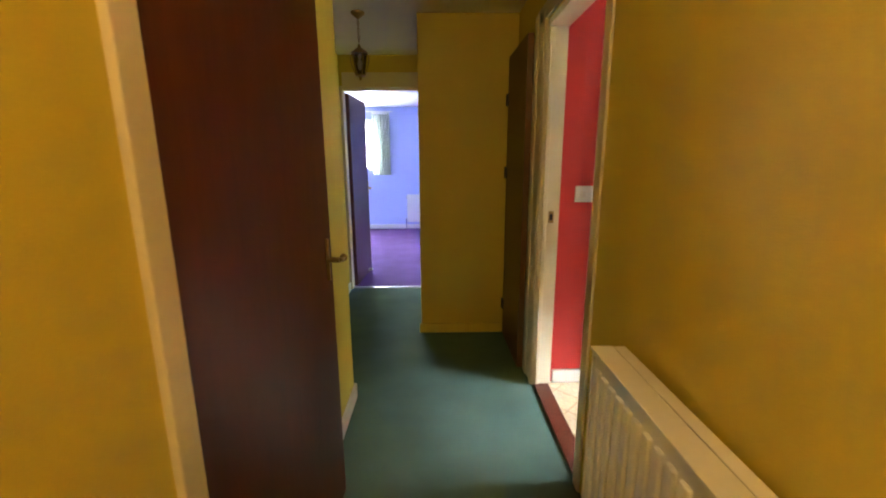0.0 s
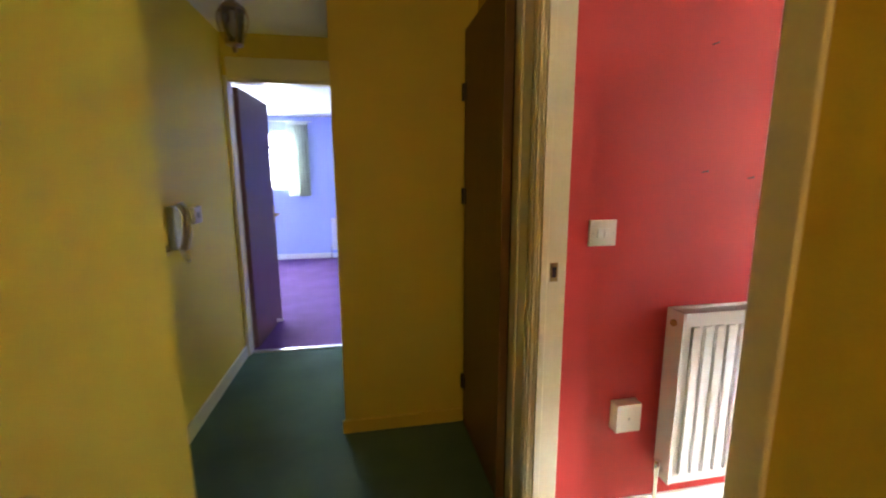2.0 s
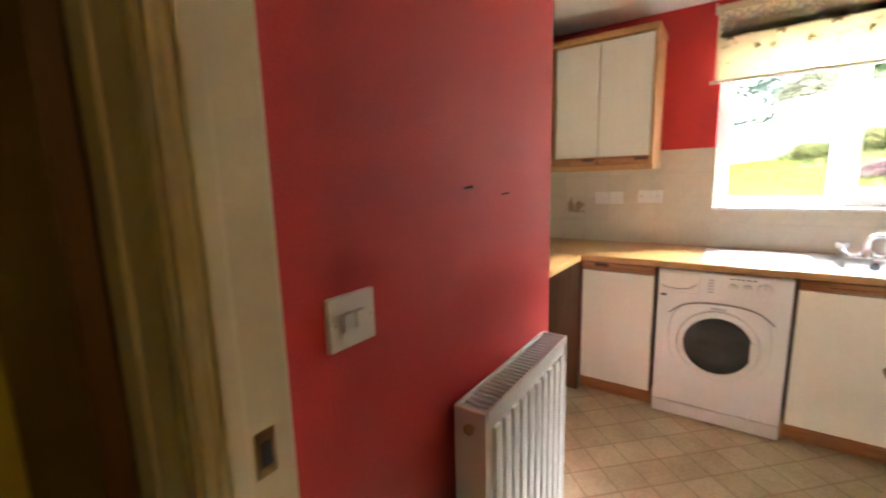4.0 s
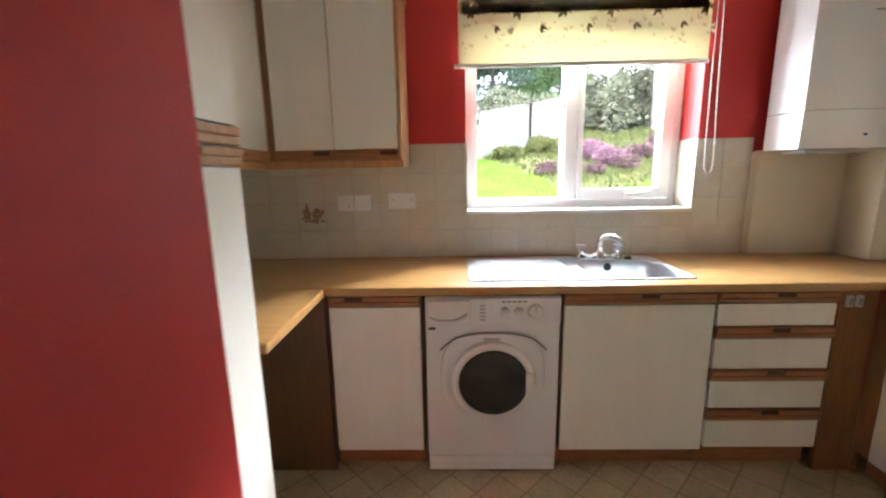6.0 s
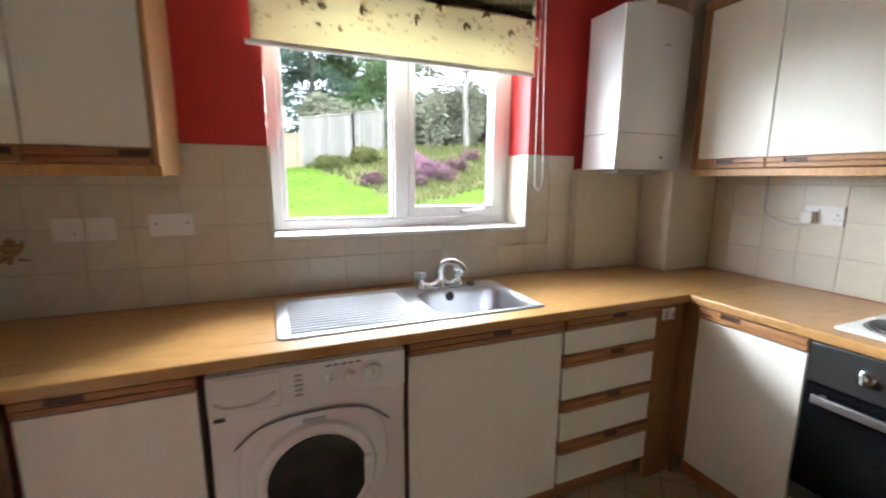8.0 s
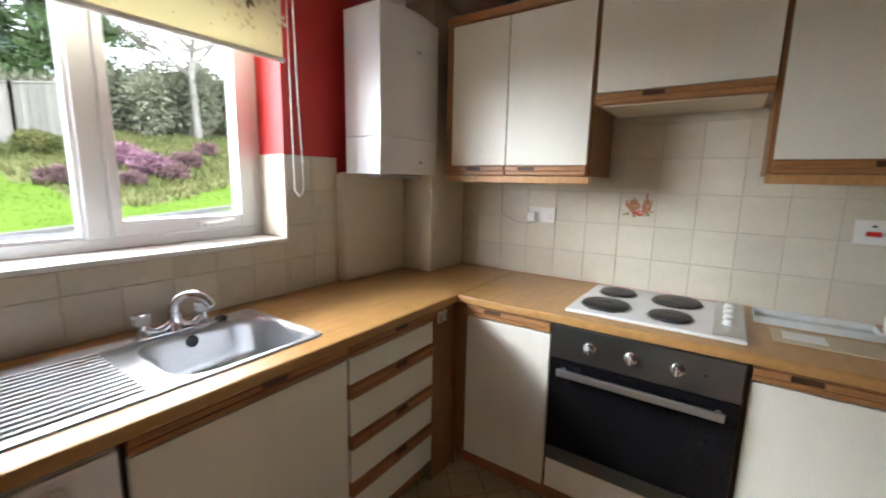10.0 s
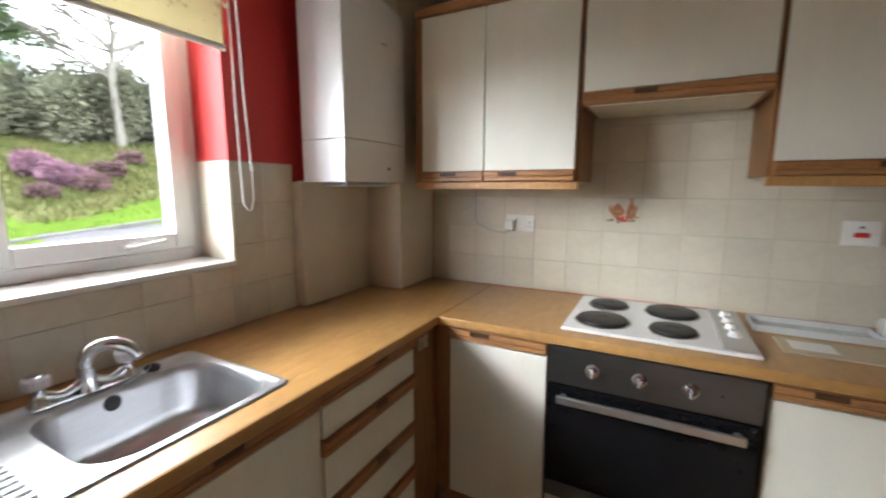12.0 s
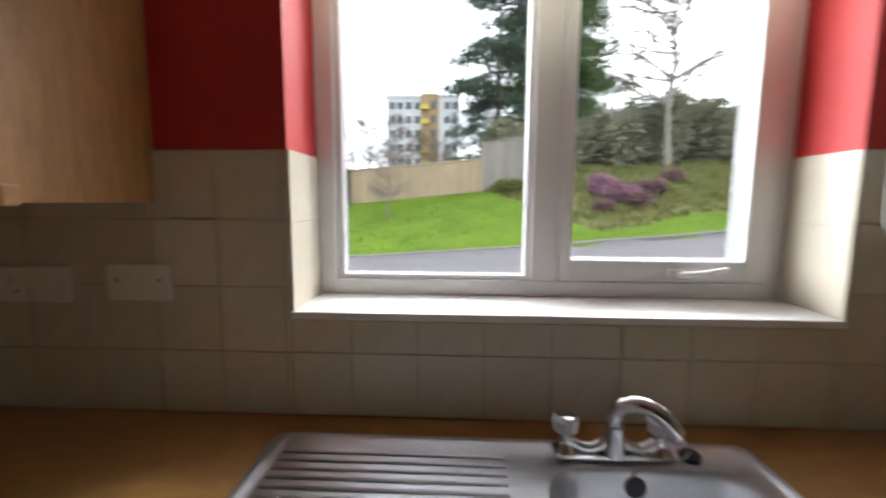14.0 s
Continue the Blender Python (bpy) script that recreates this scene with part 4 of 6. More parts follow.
def mixer_tap():
    t = thing("mixer_tap", (4.665, 2.48, WT), "chrome mixer tap with two clear-topped handles", "tap")
    z = WT + 0.004
    bm = boxed(4.640, 4.690, 2.362, 2.598, z, z + 0.010, 0.004)
    for y in (2.575, 2.385):
        lathe(bm, [(0, 0.024), (0.008, 0.022), (0.014, 0.016), (0.034, 0.014), (0.042, 0.016)], (4.665, y, z + 0.008), (0, 0, 1), 22)
    for e in (2.575, 2.385):
        m = 2.48 + (e - 2.48) * 0.5
        tube(bm, [(4.665, e, z + 0.034), (4.664, 2.48 + (e - 2.48) * 0.75, z + 0.021), (4.662, m, z + 0.016), (4.660, 2.48 + (e - 2.48) * 0.2, z + 0.030), (4.660, 2.48, z + 0.060)], 0.0125, 14)
    part("body", bm, CHROME, t, "", True)
    bm = bmesh.new()
    lathe(bm, [(0, 0.026), (0.02, 0.022), (0.05, 0.019), (0.06, 0.020)], (4.66, 2.48, z + 0.008), (0, 0, 1), 22)
    tube(bm, [(4.66, 2.48, z + 0.055), (4.661, 2.481, z + 0.085), (4.652, 2.468, z + 0.113), (4.634, 2.440, z + 0.124), (4.617, 2.410, z + 0.114), (4.607, 2.390, z + 0.092), (4.605, 2.386, z + 0.078)], 0.0165, 16)
    sp = part("spout", bm, CHROME, t, "swan neck chrome spout", True)
    part("nozzle", rod(bmesh.new(), (4.605, 2.386, z + 0.078), (4.604, 2.385, z + 0.069), 0.014, seg=18), GREYPL, sp, "grey outlet ring")
    for y in (2.575, 2.385):
        bm = bmesh.new()
        n = 20
        rows = []
        for h, rr in ((0.0, 0.016), (0.006, 0.026), (0.028, 0.028), (0.034, 0.022)):
            rows.append([bm.verts.new((4.665 + rr * (1 if k % 2 else 0.9) * math.cos(2 * math.pi * k / n), y + rr * (1 if k % 2 else 0.9) * math.sin(2 * math.pi * k / n), z + 0.048 + h)) for k in range(n)])
        for p, q in zip(rows, rows[1:]):
            for k in range(n):
                bm.faces.new((p[k], p[(k + 1) % n], q[(k + 1) % n], q[k]))
        bm.faces.new(list(reversed(rows[0])))
        bm.faces.new(rows[-1])
        h = part("handle", bm, ACRYLIC, t, "fluted clear acrylic handle")
        part("cap", lathe(bmesh.new(), [(0, 0.020), (0.003, 0.020), (0.005, 0.014)], (4.665, y, z + 0.0822), (0, 0, 1), 20), CHROME, h, "chrome cap", True)
    bm = bmesh.new()
    lathe(bm, [(0, 0.020), (0.008, 0.022), (0.014, 0.016), (0.018, 0.006)], (4.665, 2.325, WT + 0.002), (0, 0, 1), 18)
    p = thing("sink_plug", (4.665, 2.325, WT + 0.002), "black rubber sink plug lying behind the bowl", "plug")
    part("plug", bm, DARK, p, "", True)
    bm = bmesh.new()
    tube(bm, [(4.665, 2.325, WT + 0.02), (4.645, 2.35, WT + 0.012), (4.63, 2.40, WT + 0.008), (4.625, 2.445, WT + 0.004), (4.618, 2.455, 0.895)], 0.002, 6)
    part("chain", bm, CHROME, p, "thin chrome chain", True)


mixer_tap()


def hob():
    t = thing("electric_hob", (3.36, 1.14, WT), "white enamel hob with four black solid hotplates", "hob")
    part("tray", boxed(3.055, 3.675, 0.885, 1.408, WT + 0.0005, WT + 0.014, 0.006), ENAMEL, t, "white enamel tray")
    part("control_strip", boxed(3.062, 3.158, 0.893, 1.400, WT + 0.0142, WT + 0.020, 0.002), STEEL, t, "steel control strip")
    for x, y, r in ((3.545, 1.265, 0.093), (3.545, 1.025, 0.075), (3.300, 1.030, 0.093), (3.300, 1.275, 0.075)):
        bm = bmesh.new()
        lathe(bm, [(0, r + 0.008), (0.004, r + 0.006), (0.005, r + 0.001), (0.012, r), (0.014, r - 0.004), (0.0142, 0.026), (0.012, 0.024), (0.012, 0.004)], (x, y, WT + 0.014), (0, 0, 1), 40)
        p = part("hotplate", bm, HOTPLATE, t, "black cast iron hotplate", True)
        bm = bmesh.new()
        lathe(bm, [(0, r + 0.012), (0.003, r + 0.010), (0.0035, r + 0.007)], (x, y, WT + 0.0141), (0, 0, 1), 40)
        part("rim", bm, CHROME, p, "thin steel rim", True)
    for y in (0.99, 1.075, 1.16, 1.245):
        bm = bmesh.new()
        lathe(bm, [(0, 0.022), (0.004, 0.022), (0.006, 0.018), (0.018, 0.016), (0.020, 0.012)], (3.11, y, WT + 0.020), (0, 0, 1), 20)
        part("knob", bm, PLASTIC, t, "white round knob", True)


hob()

# ---- boiler, pipe boxing ----
def boiler():
    y0, y1, z0, z1, xf = 1.19, 1.632, 1.465, 2.215, 4.485
    t = thing("gas_boiler", (4.62, 1.4, z0), "white wall-hung gas boiler in the corner by the window", "boiler")
    bm = bmesh.new()
    n = 10
    top, bot = [], []
    prof = [(4.735, y0), (xf + 0.02, y0)] + [(xf + 0.02 - 0.022 * math.sin(math.pi * i / n), y0 + (y1 - y0) * i / n) for i in range(1, n)] + [(xf + 0.02, y1), (4.735, y1)]
    for x, y in prof:
        k = (y - y0) / (y1 - y0)
        bot.append(bm.verts.new((x, y, 1.640)))
        top.append(bm.verts.new((x, y, z1 + 0.012 * math.sin(math.pi * k))))
    m = len(prof)
    for i in range(m):
        bm.faces.new((bot[i], bot[(i + 1) % m], top[(i + 1) % m], top[i]))
    bm.faces.new(top)
    bm.faces.new(list(reversed(bot)))
    part("casing", bm, ENAMEL, t, "white enamel casing")
    bm = bmesh.new()
    bot, top = [], []
    for x, y in prof:
        bot.append(bm.verts.new((x + (0.006 if x < 4.6 else 0), y, z0)))
        top.append(bm.verts.new((x, y, 1.637)))
    for i in range(m):
        bm.faces.new((bot[i], bot[(i + 1) % m], top[(i + 1) % m], top[i]))
    bm.faces.new(top)
    bm.faces.new(list(reversed(bot)))
    f = part("lower_flap", bm, ENAMEL, t, "white lower flap")
    part("badge", boxed(xf + 0.0005, xf + 0.004, 1.345, 1.362, 1.520, 1.532, 0.001), pmat("blue_enamel_badge", (0.02, 0.06, 0.35), 0.3), f, "small blue badge")
    part("logo", boxed(xf - 0.006, xf + 0.003, 1.36, 1.40, 2.050, 2.058, 0.001), GREYPL, t, "plain grey maker's mark")
    part("underside_tray", boxed(xf + 0.07, 4.70, y0 + 0.07, y1 - 0.07, z0 - 0.020, z0 - 0.001, 0.006), GREYPL, t, "grey underside tray")
    bm = bmesh.new()
    lathe(bm, [(0, 0.066), (0.02, 0.066), (0.022, 0.052), (0.09, 0.052), (0.17, 0.05)], (4.62, 1.40, z1 + 0.008), (0, 0, 1), 28)
    part("flue", bm, PLASTIC, t, "white flue elbow", True)


boiler()
BOXING = pmat("cream_boxing_paint", (0.66, 0.61, 0.49), 0.3, 0.06, 6.0, 0.05, 60)
struct("boxing_low", boxed(4.738, XW + 0.0, 1.18, 1.650, WT + 0.0006, 1.47, 0.022), BOXING, "cream boxed-in pipes under the boiler", "pipe boxing", smooth=True)
struct("boxing_corner", boxed(4.545, XW + 0.0, YO + 0.002, 1.178, WT + 0.0006, HK - 0.002, 0.018), BOXING, "cream boxed-in pipes in the corner", "pipe boxing", smooth=True)

# ---- window, sill, blind ----
UPVC = pmat("white_upvc", (0.80, 0.80, 0.80), 0.28, 0.02, 6.0, 0.02, 60)


def casement():
    xa, xb = 4.985, 5.055
    w = new("window_1")
    tagged(w, "white uPVC window, fixed pane beside an opening casement", "window", "", "structure")
    bm = bmesh.new()
    box(bm, xa, xb, WY1 - 0.052, WY1 - 0.001, WZ0, WZ1, 0.004)
    box(bm, xa, xb, WY0 + 0.001, WY0 + 0.045, WZ0, WZ1, 0.004)
    box(bm, xa, xb, WY0 + 0.045, WY1 - 0.052, WZ0, WZ0 + 0.042, 0.004)
    box(bm, xa, xb, WY0 + 0.045, WY1 - 0.052, WZ1 - 0.05, WZ1, 0.004)
    box(bm, xa, xb, 2.53, 2.60, WZ0 + 0.042, WZ1 - 0.05, 0.004)
    f = struct("window_frame", bm, UPVC, "", parent=w)
    bm = bmesh.new()
    for a, b, c, d in ((2.60, 2.617, WZ0 + 0.042, WZ1 - 0.05), (3.115, 3.135, WZ0 + 0.042, WZ1 - 0.05), (2.617, 3.115, WZ0 + 0.042, WZ0 + 0.056), (2.617, 3.115, WZ1 - 0.066, WZ1 - 0.05)):
        box(bm, xa + 0.012, xb - 0.012, a, b, c, d, 0.004)
    struct("glazing_bead", bm, UPVC, "", parent=w)
    bm = bmesh.new()
    y0, y1, z0, z1 = WY0 + 0.049, 2.526, WZ0 + 0.046, WZ1 - 0.054
    for a, b, c, d in ((y0, y0 + 0.062, z0, z1), (y1 - 0.03, y1, z0, z1), (y0 + 0.062, y1 - 0.03, z0, z0 + 0.058), (y0 + 0.062, y1 - 0.03, z1 - 0.058, z1)):
        box(bm, xa - 0.012, xb - 0.004, a, b, c, d, 0.005)
    sash = struct("sash", bm, UPVC, "white opening casement", parent=w)
    bm = boxed(xa - 0.024, xa - 0.012, 2.20, 2.24, z0 + 0.012, z0 + 0.036, 0.004)
    tube(bm, [(xa - 0.026, 2.22, z0 + 0.024), (xa - 0.042, 2.21, z0 + 0.026), (xa - 0.044, 2.15, z0 + 0.032), (xa - 0.036, 2.10, z0 + 0.040)], 0.007)
    h = struct("casement_handle", bm, PLASTIC, "white casement handle", parent=sash, smooth=True)
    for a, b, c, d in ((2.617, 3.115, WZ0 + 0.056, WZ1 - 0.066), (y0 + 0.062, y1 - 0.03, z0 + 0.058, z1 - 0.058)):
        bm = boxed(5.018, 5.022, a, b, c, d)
        g = struct("pane", bm, GLASS, "clear glass pane, darkened to dim the view outside", parent=w)
        # Daylight skips the darkened pane; only the view through it dims.
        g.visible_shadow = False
    return w


casement()
struct("window_sill", boxed(XW - 0.012, 5.06, WY0 + 0.0005, WY1 - 0.0005, WZ0 - 0.019, WZ0 - 0.0005, 0.003), WHITEGLOSS, "white glazed tile window sill", "window sill")
rev = bmesh.new()
box(rev, XW - 0.006, 4.984, WY1 - 0.007, WY1, WZ0, WZ0 + 0.2072, 0.0004)
box(rev, XW - 0.006, 4.984, WY1 - 0.007, WY1, WZ0 + 0.2078, RL, 0.0004)
box(rev, XW - 0.006, 4.984, WY0, WY0 + 0.007, WZ0, WZ0 + 0.2072, 0.0004)
box(rev, XW - 0.006, 4.984, WY0, WY0 + 0.007, WZ0 + 0.2078, RL, 0.0004)
struct("reveal_tiles", rev, TILE, "cream tiles lining the window reveal", "tile")


def fabric(name, color, through_color):
    """Cloth that lets part of the daylight through."""
    m = pmat(name, color, 0.85, 0.08, 8.0, 0.3, 260)
    n, l = m.node_tree.nodes, m.node_tree.links
    tr = n.new("ShaderNodeBsdfTranslucent")
    tr.inputs[0].default_value = (*through_color, 1)
    mx = n.new("ShaderNodeMixShader")
    mx.inputs[0].default_value = 0.36
    out = n["Material Output"]
    l.new(n["Principled BSDF"].outputs[0], mx.inputs[1])
    l.new(tr.outputs[0], mx.inputs[2])
    l.new(mx.outputs[0], out.inputs[0])
    return m


FABRIC = fabric("cream_blind_fabric", (0.76, 0.71, 0.52), (0.80, 0.75, 0.54))
LEAFBROWN = fabric("printed_brown_leaf", (0.22, 0.15, 0.08), (0.23, 0.16, 0.08))
LEAFTAN = fabric("printed_tan_leaf", (0.6, 0.5, 0.32), (0.63, 0.53, 0.34))
LEAFGREY = fabric("printed_grey_leaf", (0.46, 0.4, 0.38), (0.48, 0.42, 0.4))


def blind():
    y0, y1, zb, zt, x = 1.945, 3.222, 1.925, 2.335, 4.765
    t = thing("roller_blind", (x, 2.58, zb), "cream roller blind printed with leaves, half lowered", "blind")
    bm = bmesh.new()
    box(bm, x - 0.0008, x + 0.0008, y0, y1, zb, zt)
    part("fabric", bm, FABRIC, t, "cream cloth")
    bm = bmesh.new()
    rod(bm, (x + 0.004, y0 - 0.004, zb), (x + 0.004, y1 + 0.022, zb), 0.011, seg=14)
    part("bottom_bar", bm, PLASTIC, t, "cream bottom bar", True)
    bm = bmesh.new()
    rod(bm, (x + 0.008, y0 - 0.01, zt + 0.005), (x + 0.008, y1 + 0.01, zt + 0.005), 0.022, seg=18)
    part("roller", bm, FABRIC, t, "rolled cloth on its tube", True)
    for y in (y0 - 0.016, y1 + 0.012):
        part("bracket", boxed(x - 0.016, XW - 0.001, y - 0.003, y + 0.003, zt - 0.022, zt + 0.035, 0.001), PLASTIC, t)
    rnd = random.Random(4)

    def sprig(bm, y, z, size, tilt, leaves):
        for k in range(leaves):
            a = tilt + (k - (leaves - 1) / 2) * 0.75
            base = Vector((x - 0.0014, y + rnd.uniform(-0.004, 0.004), z + k * size * 0.12))
            d = Vector((0, math.sin(a), math.cos(a)))
            s = Vector((0, d.z, -d.y))
            ln, w = size * rnd.uniform(0.8, 1.15), size * 0.2
            bm.faces.new([bm.verts.new(p) for p in (base, base + d * ln * 0.35 + s * w, base + d * ln * 0.7 + s * w * 0.7, base + d * ln, base + d * ln * 0.7 - s * w * 0.7, base + d * ln * 0.35 - s * w)])
    one, two, three = bmesh.new(), bmesh.new(), bmesh.new()
    n = 11
    for i in range(n):
        y = y1 - 0.07 - i * (y1 - y0 - 0.10) / (n - 1)
        low = i % 2
        sprig(one, y, 2.112 if low else 2.185, 0.042 if low else 0.052, math.pi + (0.5 if low else 0.1), 2 if low else 3)
        for q in range(7):
            sprig(three, y + rnd.uniform(-0.05, 0.05), rnd.uniform(2.00, 2.13), rnd.uniform(0.012, 0.03), rnd.uniform(-0.6, 0.6), 2)
        sprig(two, y + 0.03, 1.985 + rnd.uniform(-0.01, 0.01), 0.012, rnd.uniform(-1, 1), 1)
    for i in range(2600):
        sprig(two if i % 2 else three, rnd.uniform(y0 + 0.015, y1 - 0.015), 2.165 + abs(rnd.gauss(0, 0.07)) * (1 if i % 4 else 0.3), rnd.uniform(0.018, 0.035), rnd.uniform(-0.35, 0.35), 1)
    for a, m in ((one, LEAFBROWN), (two, LEAFGREY), (three, LEAFTAN)):
        tagged(part("leaf_print", a, m, t, "printed leaves"), kind="stuff")
    bm = bmesh.new()
    tube(bm, [(x - 0.012, y0 - 0.020, zt), (x - 0.014, y0 - 0.020, 1.8), (x - 0.014, y0 - 0.024, 1.42), (x - 0.014, y0 - 0.034, 1.375), (x - 0.014, y0 - 0.050, 1.355),
              (x - 0.014, y0 - 0.066, 1.38), (x - 0.014, y0 - 0.072, 1.45), (x - 0.014, y0 - 0.056, 1.8), (x - 0.012, y0 - 0.046, zt)], 0.0026, 6)
    part("pull_cord", bm, PLASTIC, t, "looped white pull cord", True)
    bm = bmesh.new()
    lathe(bm, [(0, 0.004), (0.006, 0.007), (0.02, 0.006), (0.026, 0.003)], (x - 0.014, y0 - 0.072, 1.50), (0, 0, 1), 12)
    part("cord_joint", bm, PLASTIC, t, "", True)


blind()

# ---- sockets and small things of the kitchen ----
X0 = XW - 0.020


def double_socket_w(y0, y1, z0, z1, label):
    return plate("wall_socket", X0, XW - 0.006, y0, y1, z0, z1, label, "kitchen sockets", [
        ("switch", PLASTIC, X0 - 0.005, X0 + 0.001, y0 + 0.045, y0 + 0.058, z1 - 0.034, z1 - 0.014), ("switch", PLASTIC, X0 - 0.005, X0 + 0.001, y1 - 0.058, y1 - 0.045, z1 - 0.034, z1 - 0.014),
        ("pin_hole", DARK, X0 - 0.0012, X0 + 0.001, y0 + 0.022, y0 + 0.026, z0 + 0.044, z0 + 0.054), ("pin_hole", DARK, X0 - 0.0012, X0 + 0.001, y1 - 0.026, y1 - 0.022, z0 + 0.044, z0 + 0.054),
        ("screw", STEEL, X0 - 0.0012, X0 + 0.001, y0 + 0.070, y0 + 0.074, z0 + 0.042, z0 + 0.046)])


double_socket_w(3.468, 3.618, 1.190, 1.276, "white double socket on the cream tiles")
plate("wall_socket", X0, XW - 0.006, 3.815, 3.905, 1.182, 1.268, "white single socket on the cream tiles", "kitchen sockets", [("switch", PLASTIC, X0 - 0.005, X0 + 0.001, 3.853, 3.866, 1.225, 1.248), ("pin_hole", DARK, X0 - 0.0012, X0 + 0.001, 3.84, 3.845, 1.205, 1.213)])
plate("blank_plate", X0, XW - 0.006, 3.718, 3.808, 1.182, 1.268, "white blank plate on the cream tiles", "kitchen sockets", [("screw", STEEL, X0 - 0.0012, X0 + 0.001, 3.728, 3.733, 1.223, 1.228)])
YF = YO + 0.020
plate("wall_socket", 3.945, 4.095, YO + 0.006, YF, 1.215, 1.301, "white double socket on the cream tiles with a plug in it", "kitchen sockets", [
    ("switch", PLASTIC, 3.99, 4.003, YF - 0.001, YF + 0.005, 1.267, 1.287), ("switch", PLASTIC, 4.035, 4.048, YF - 0.001, YF + 0.005, 1.267, 1.287),
    ("pin_hole", DARK, 3.966, 3.970, YF - 0.001, YF + 0.0012, 1.258, 1.268), ("pin_hole", DARK, 3.958, 3.963, YF - 0.001, YF + 0.0012, 1.240, 1.244), ("pin_hole", DARK, 3.974, 3.979, YF - 0.001, YF + 0.0012, 1.240, 1.244)])
t = thing("mains_plug", (4.07, YF, 1.22), "white mains plug with a thin cable up to the cabinet", "plug")
part("plug", boxed(4.045, 4.092, YF + 0.0005, YF + 0.040, 1.222, 1.275, 0.008), PLASTIC, t)
bm = bmesh.new()
tube(bm, [(4.07, YF + 0.02, 1.222), (4.10, YF, 1.205), (4.19, YO + 0.012, 1.215), (4.27, YO + 0.012, 1.26), (4.275, YO + 0.012, 1.36), (4.28, YO + 0.012, 1.45)], 0.003, 8)
part("cable", bm, GREYPL, t, "thin pale cable", True)
REDPL = pmat("red_plastic", (0.55, 0.03, 0.02), 0.35)
plate("cooker_switch", 2.635, 2.745, YO + 0.006, YF, 1.225, 1.320, "white cooker switch plate with a red rocker", "kitchen sockets", [
    ("rocker", REDPL, 2.668, 2.712, YF - 0.001, YF + 0.006, 1.258, 1.276), ("indicator", DARK, 2.683, 2.697, YF - 0.001, YF + 0.002, 1.292, 1.300), ("screw", STEEL, 2.645, 2.65, YF - 0.001, YF + 0.0012, 1.27, 1.275)])


def motif(name, side, plane, u, z, label, mats):
    """Tile print of pots and fruit, thin flat shapes on the glaze."""
    t = thing(name, (plane, u, z) if side == "w" else (u, plane, z), label, "tile motif", "printed tile motifs")

    def disc(nm, du, dz, ru, rz, mat, n=18, lift=0.0):
        bm = bmesh.new()
        lo, hi = [], []
        for i in range(n):
            a = 2 * math.pi * i / n
            p, q = u + du + ru * math.cos(a), z + dz + rz * math.sin(a)
            for d, lst in ((0.0, lo), (0.0012 + lift, hi)):
                lst.append(bm.verts.new((plane - d, p, q) if side == "w" else (p, plane + d, q)))
        bm.faces.new(hi)
        for i in range(n):
            bm.faces.new((lo[i], lo[(i + 1) % n], hi[(i + 1) % n], hi[i]))
        part(nm, bm, mat, t)
    a, b, c = mats
    s = -1 if side == "o" else 1
    disc("jug", s * 0.036, 0.008, 0.021, 0.030, a)
    disc("jug_shoulder", s * 0.036, 0.034, 0.014, 0.018, a, lift=0.0001)
    disc("jug_neck", s * 0.036, 0.056, 0.006, 0.016, a)
    disc("jug_lip", s * 0.036, 0.072, 0.010, 0.004, b, 10, 0.0002)
    disc("jug_handle", s * 0.058, 0.030, 0.006, 0.018, b, 12)
    disc("jug_shine", s * 0.041, 0.012, 0.006, 0.014, b, 10, 0.0008)
    disc("pot", s * -0.022, 0.012, 0.031, 0.024, a, lift=0.0003)
    disc("pot_band", s * -0.022, 0.014, 0.026, 0.004, b, 14, 0.0007)
    disc("pot_lid", s * -0.022, 0.038, 0.020, 0.007, a)
    disc("pot_knob", s * -0.022, 0.049, 0.006, 0.006, b, 10)
    disc("spout", s * -0.055, 0.026, 0.006, 0.018, a, 10)
    disc("fruit", s * 0.008, -0.022, 0.017, 0.015, c, lift=0.0009)
    disc("fruit_shine", s * 0.011, -0.018, 0.005, 0.004, WHITEGLOSS, 8, 0.0012)
    disc("fruit", s * -0.018, -0.020, 0.011, 0.010, c, 12, 0.0006)
    for k in range(9):
        disc("leaf", s * (-0.062 + k * 0.0155), -0.030 + 0.009 * (k % 3) - (0.006 if k % 2 else 0), 0.010, 0.0055 + 0.002 * (k % 2), LEAFG if k % 2 else b, 8, 0.0004 + 0.0001 * (k % 3))


LEAFG = pmat("olive_glaze", (0.20, 0.22, 0.12), 0.3, 0.3, 60.0, 0.0)
TERRA = pmat("terracotta_glaze", (0.42, 0.17, 0.08), 0.3, 0.3, 60.0, 0.0)
OCHRE = pmat("ochre_glaze", (0.40, 0.28, 0.13), 0.3, 0.3, 60.0, 0.0)
FRUIT = pmat("red_glaze", (0.50, 0.05, 0.03), 0.3, 0.2, 60.0, 0.0)
BROWNG = pmat("brown_glaze", (0.30, 0.17, 0.08), 0.3, 0.3, 60.0, 0.0)
motif("tile_motif", "o", YO + 0.0065, 3.527, 1.318, "terracotta jug and pot printed on a cream tile", (TERRA, OCHRE, FRUIT))
motif("tile_motif", "o", YO + 0.0065, 2.415, 1.13, "terracotta pots printed on a cream tile", (TERRA, BROWNG, FRUIT))
motif("tile_motif", "w", XW - 0.0065, 4.05, 1.152, "brown jug and pot printed on a cream tile", (BROWNG, OCHRE, BROWNG))

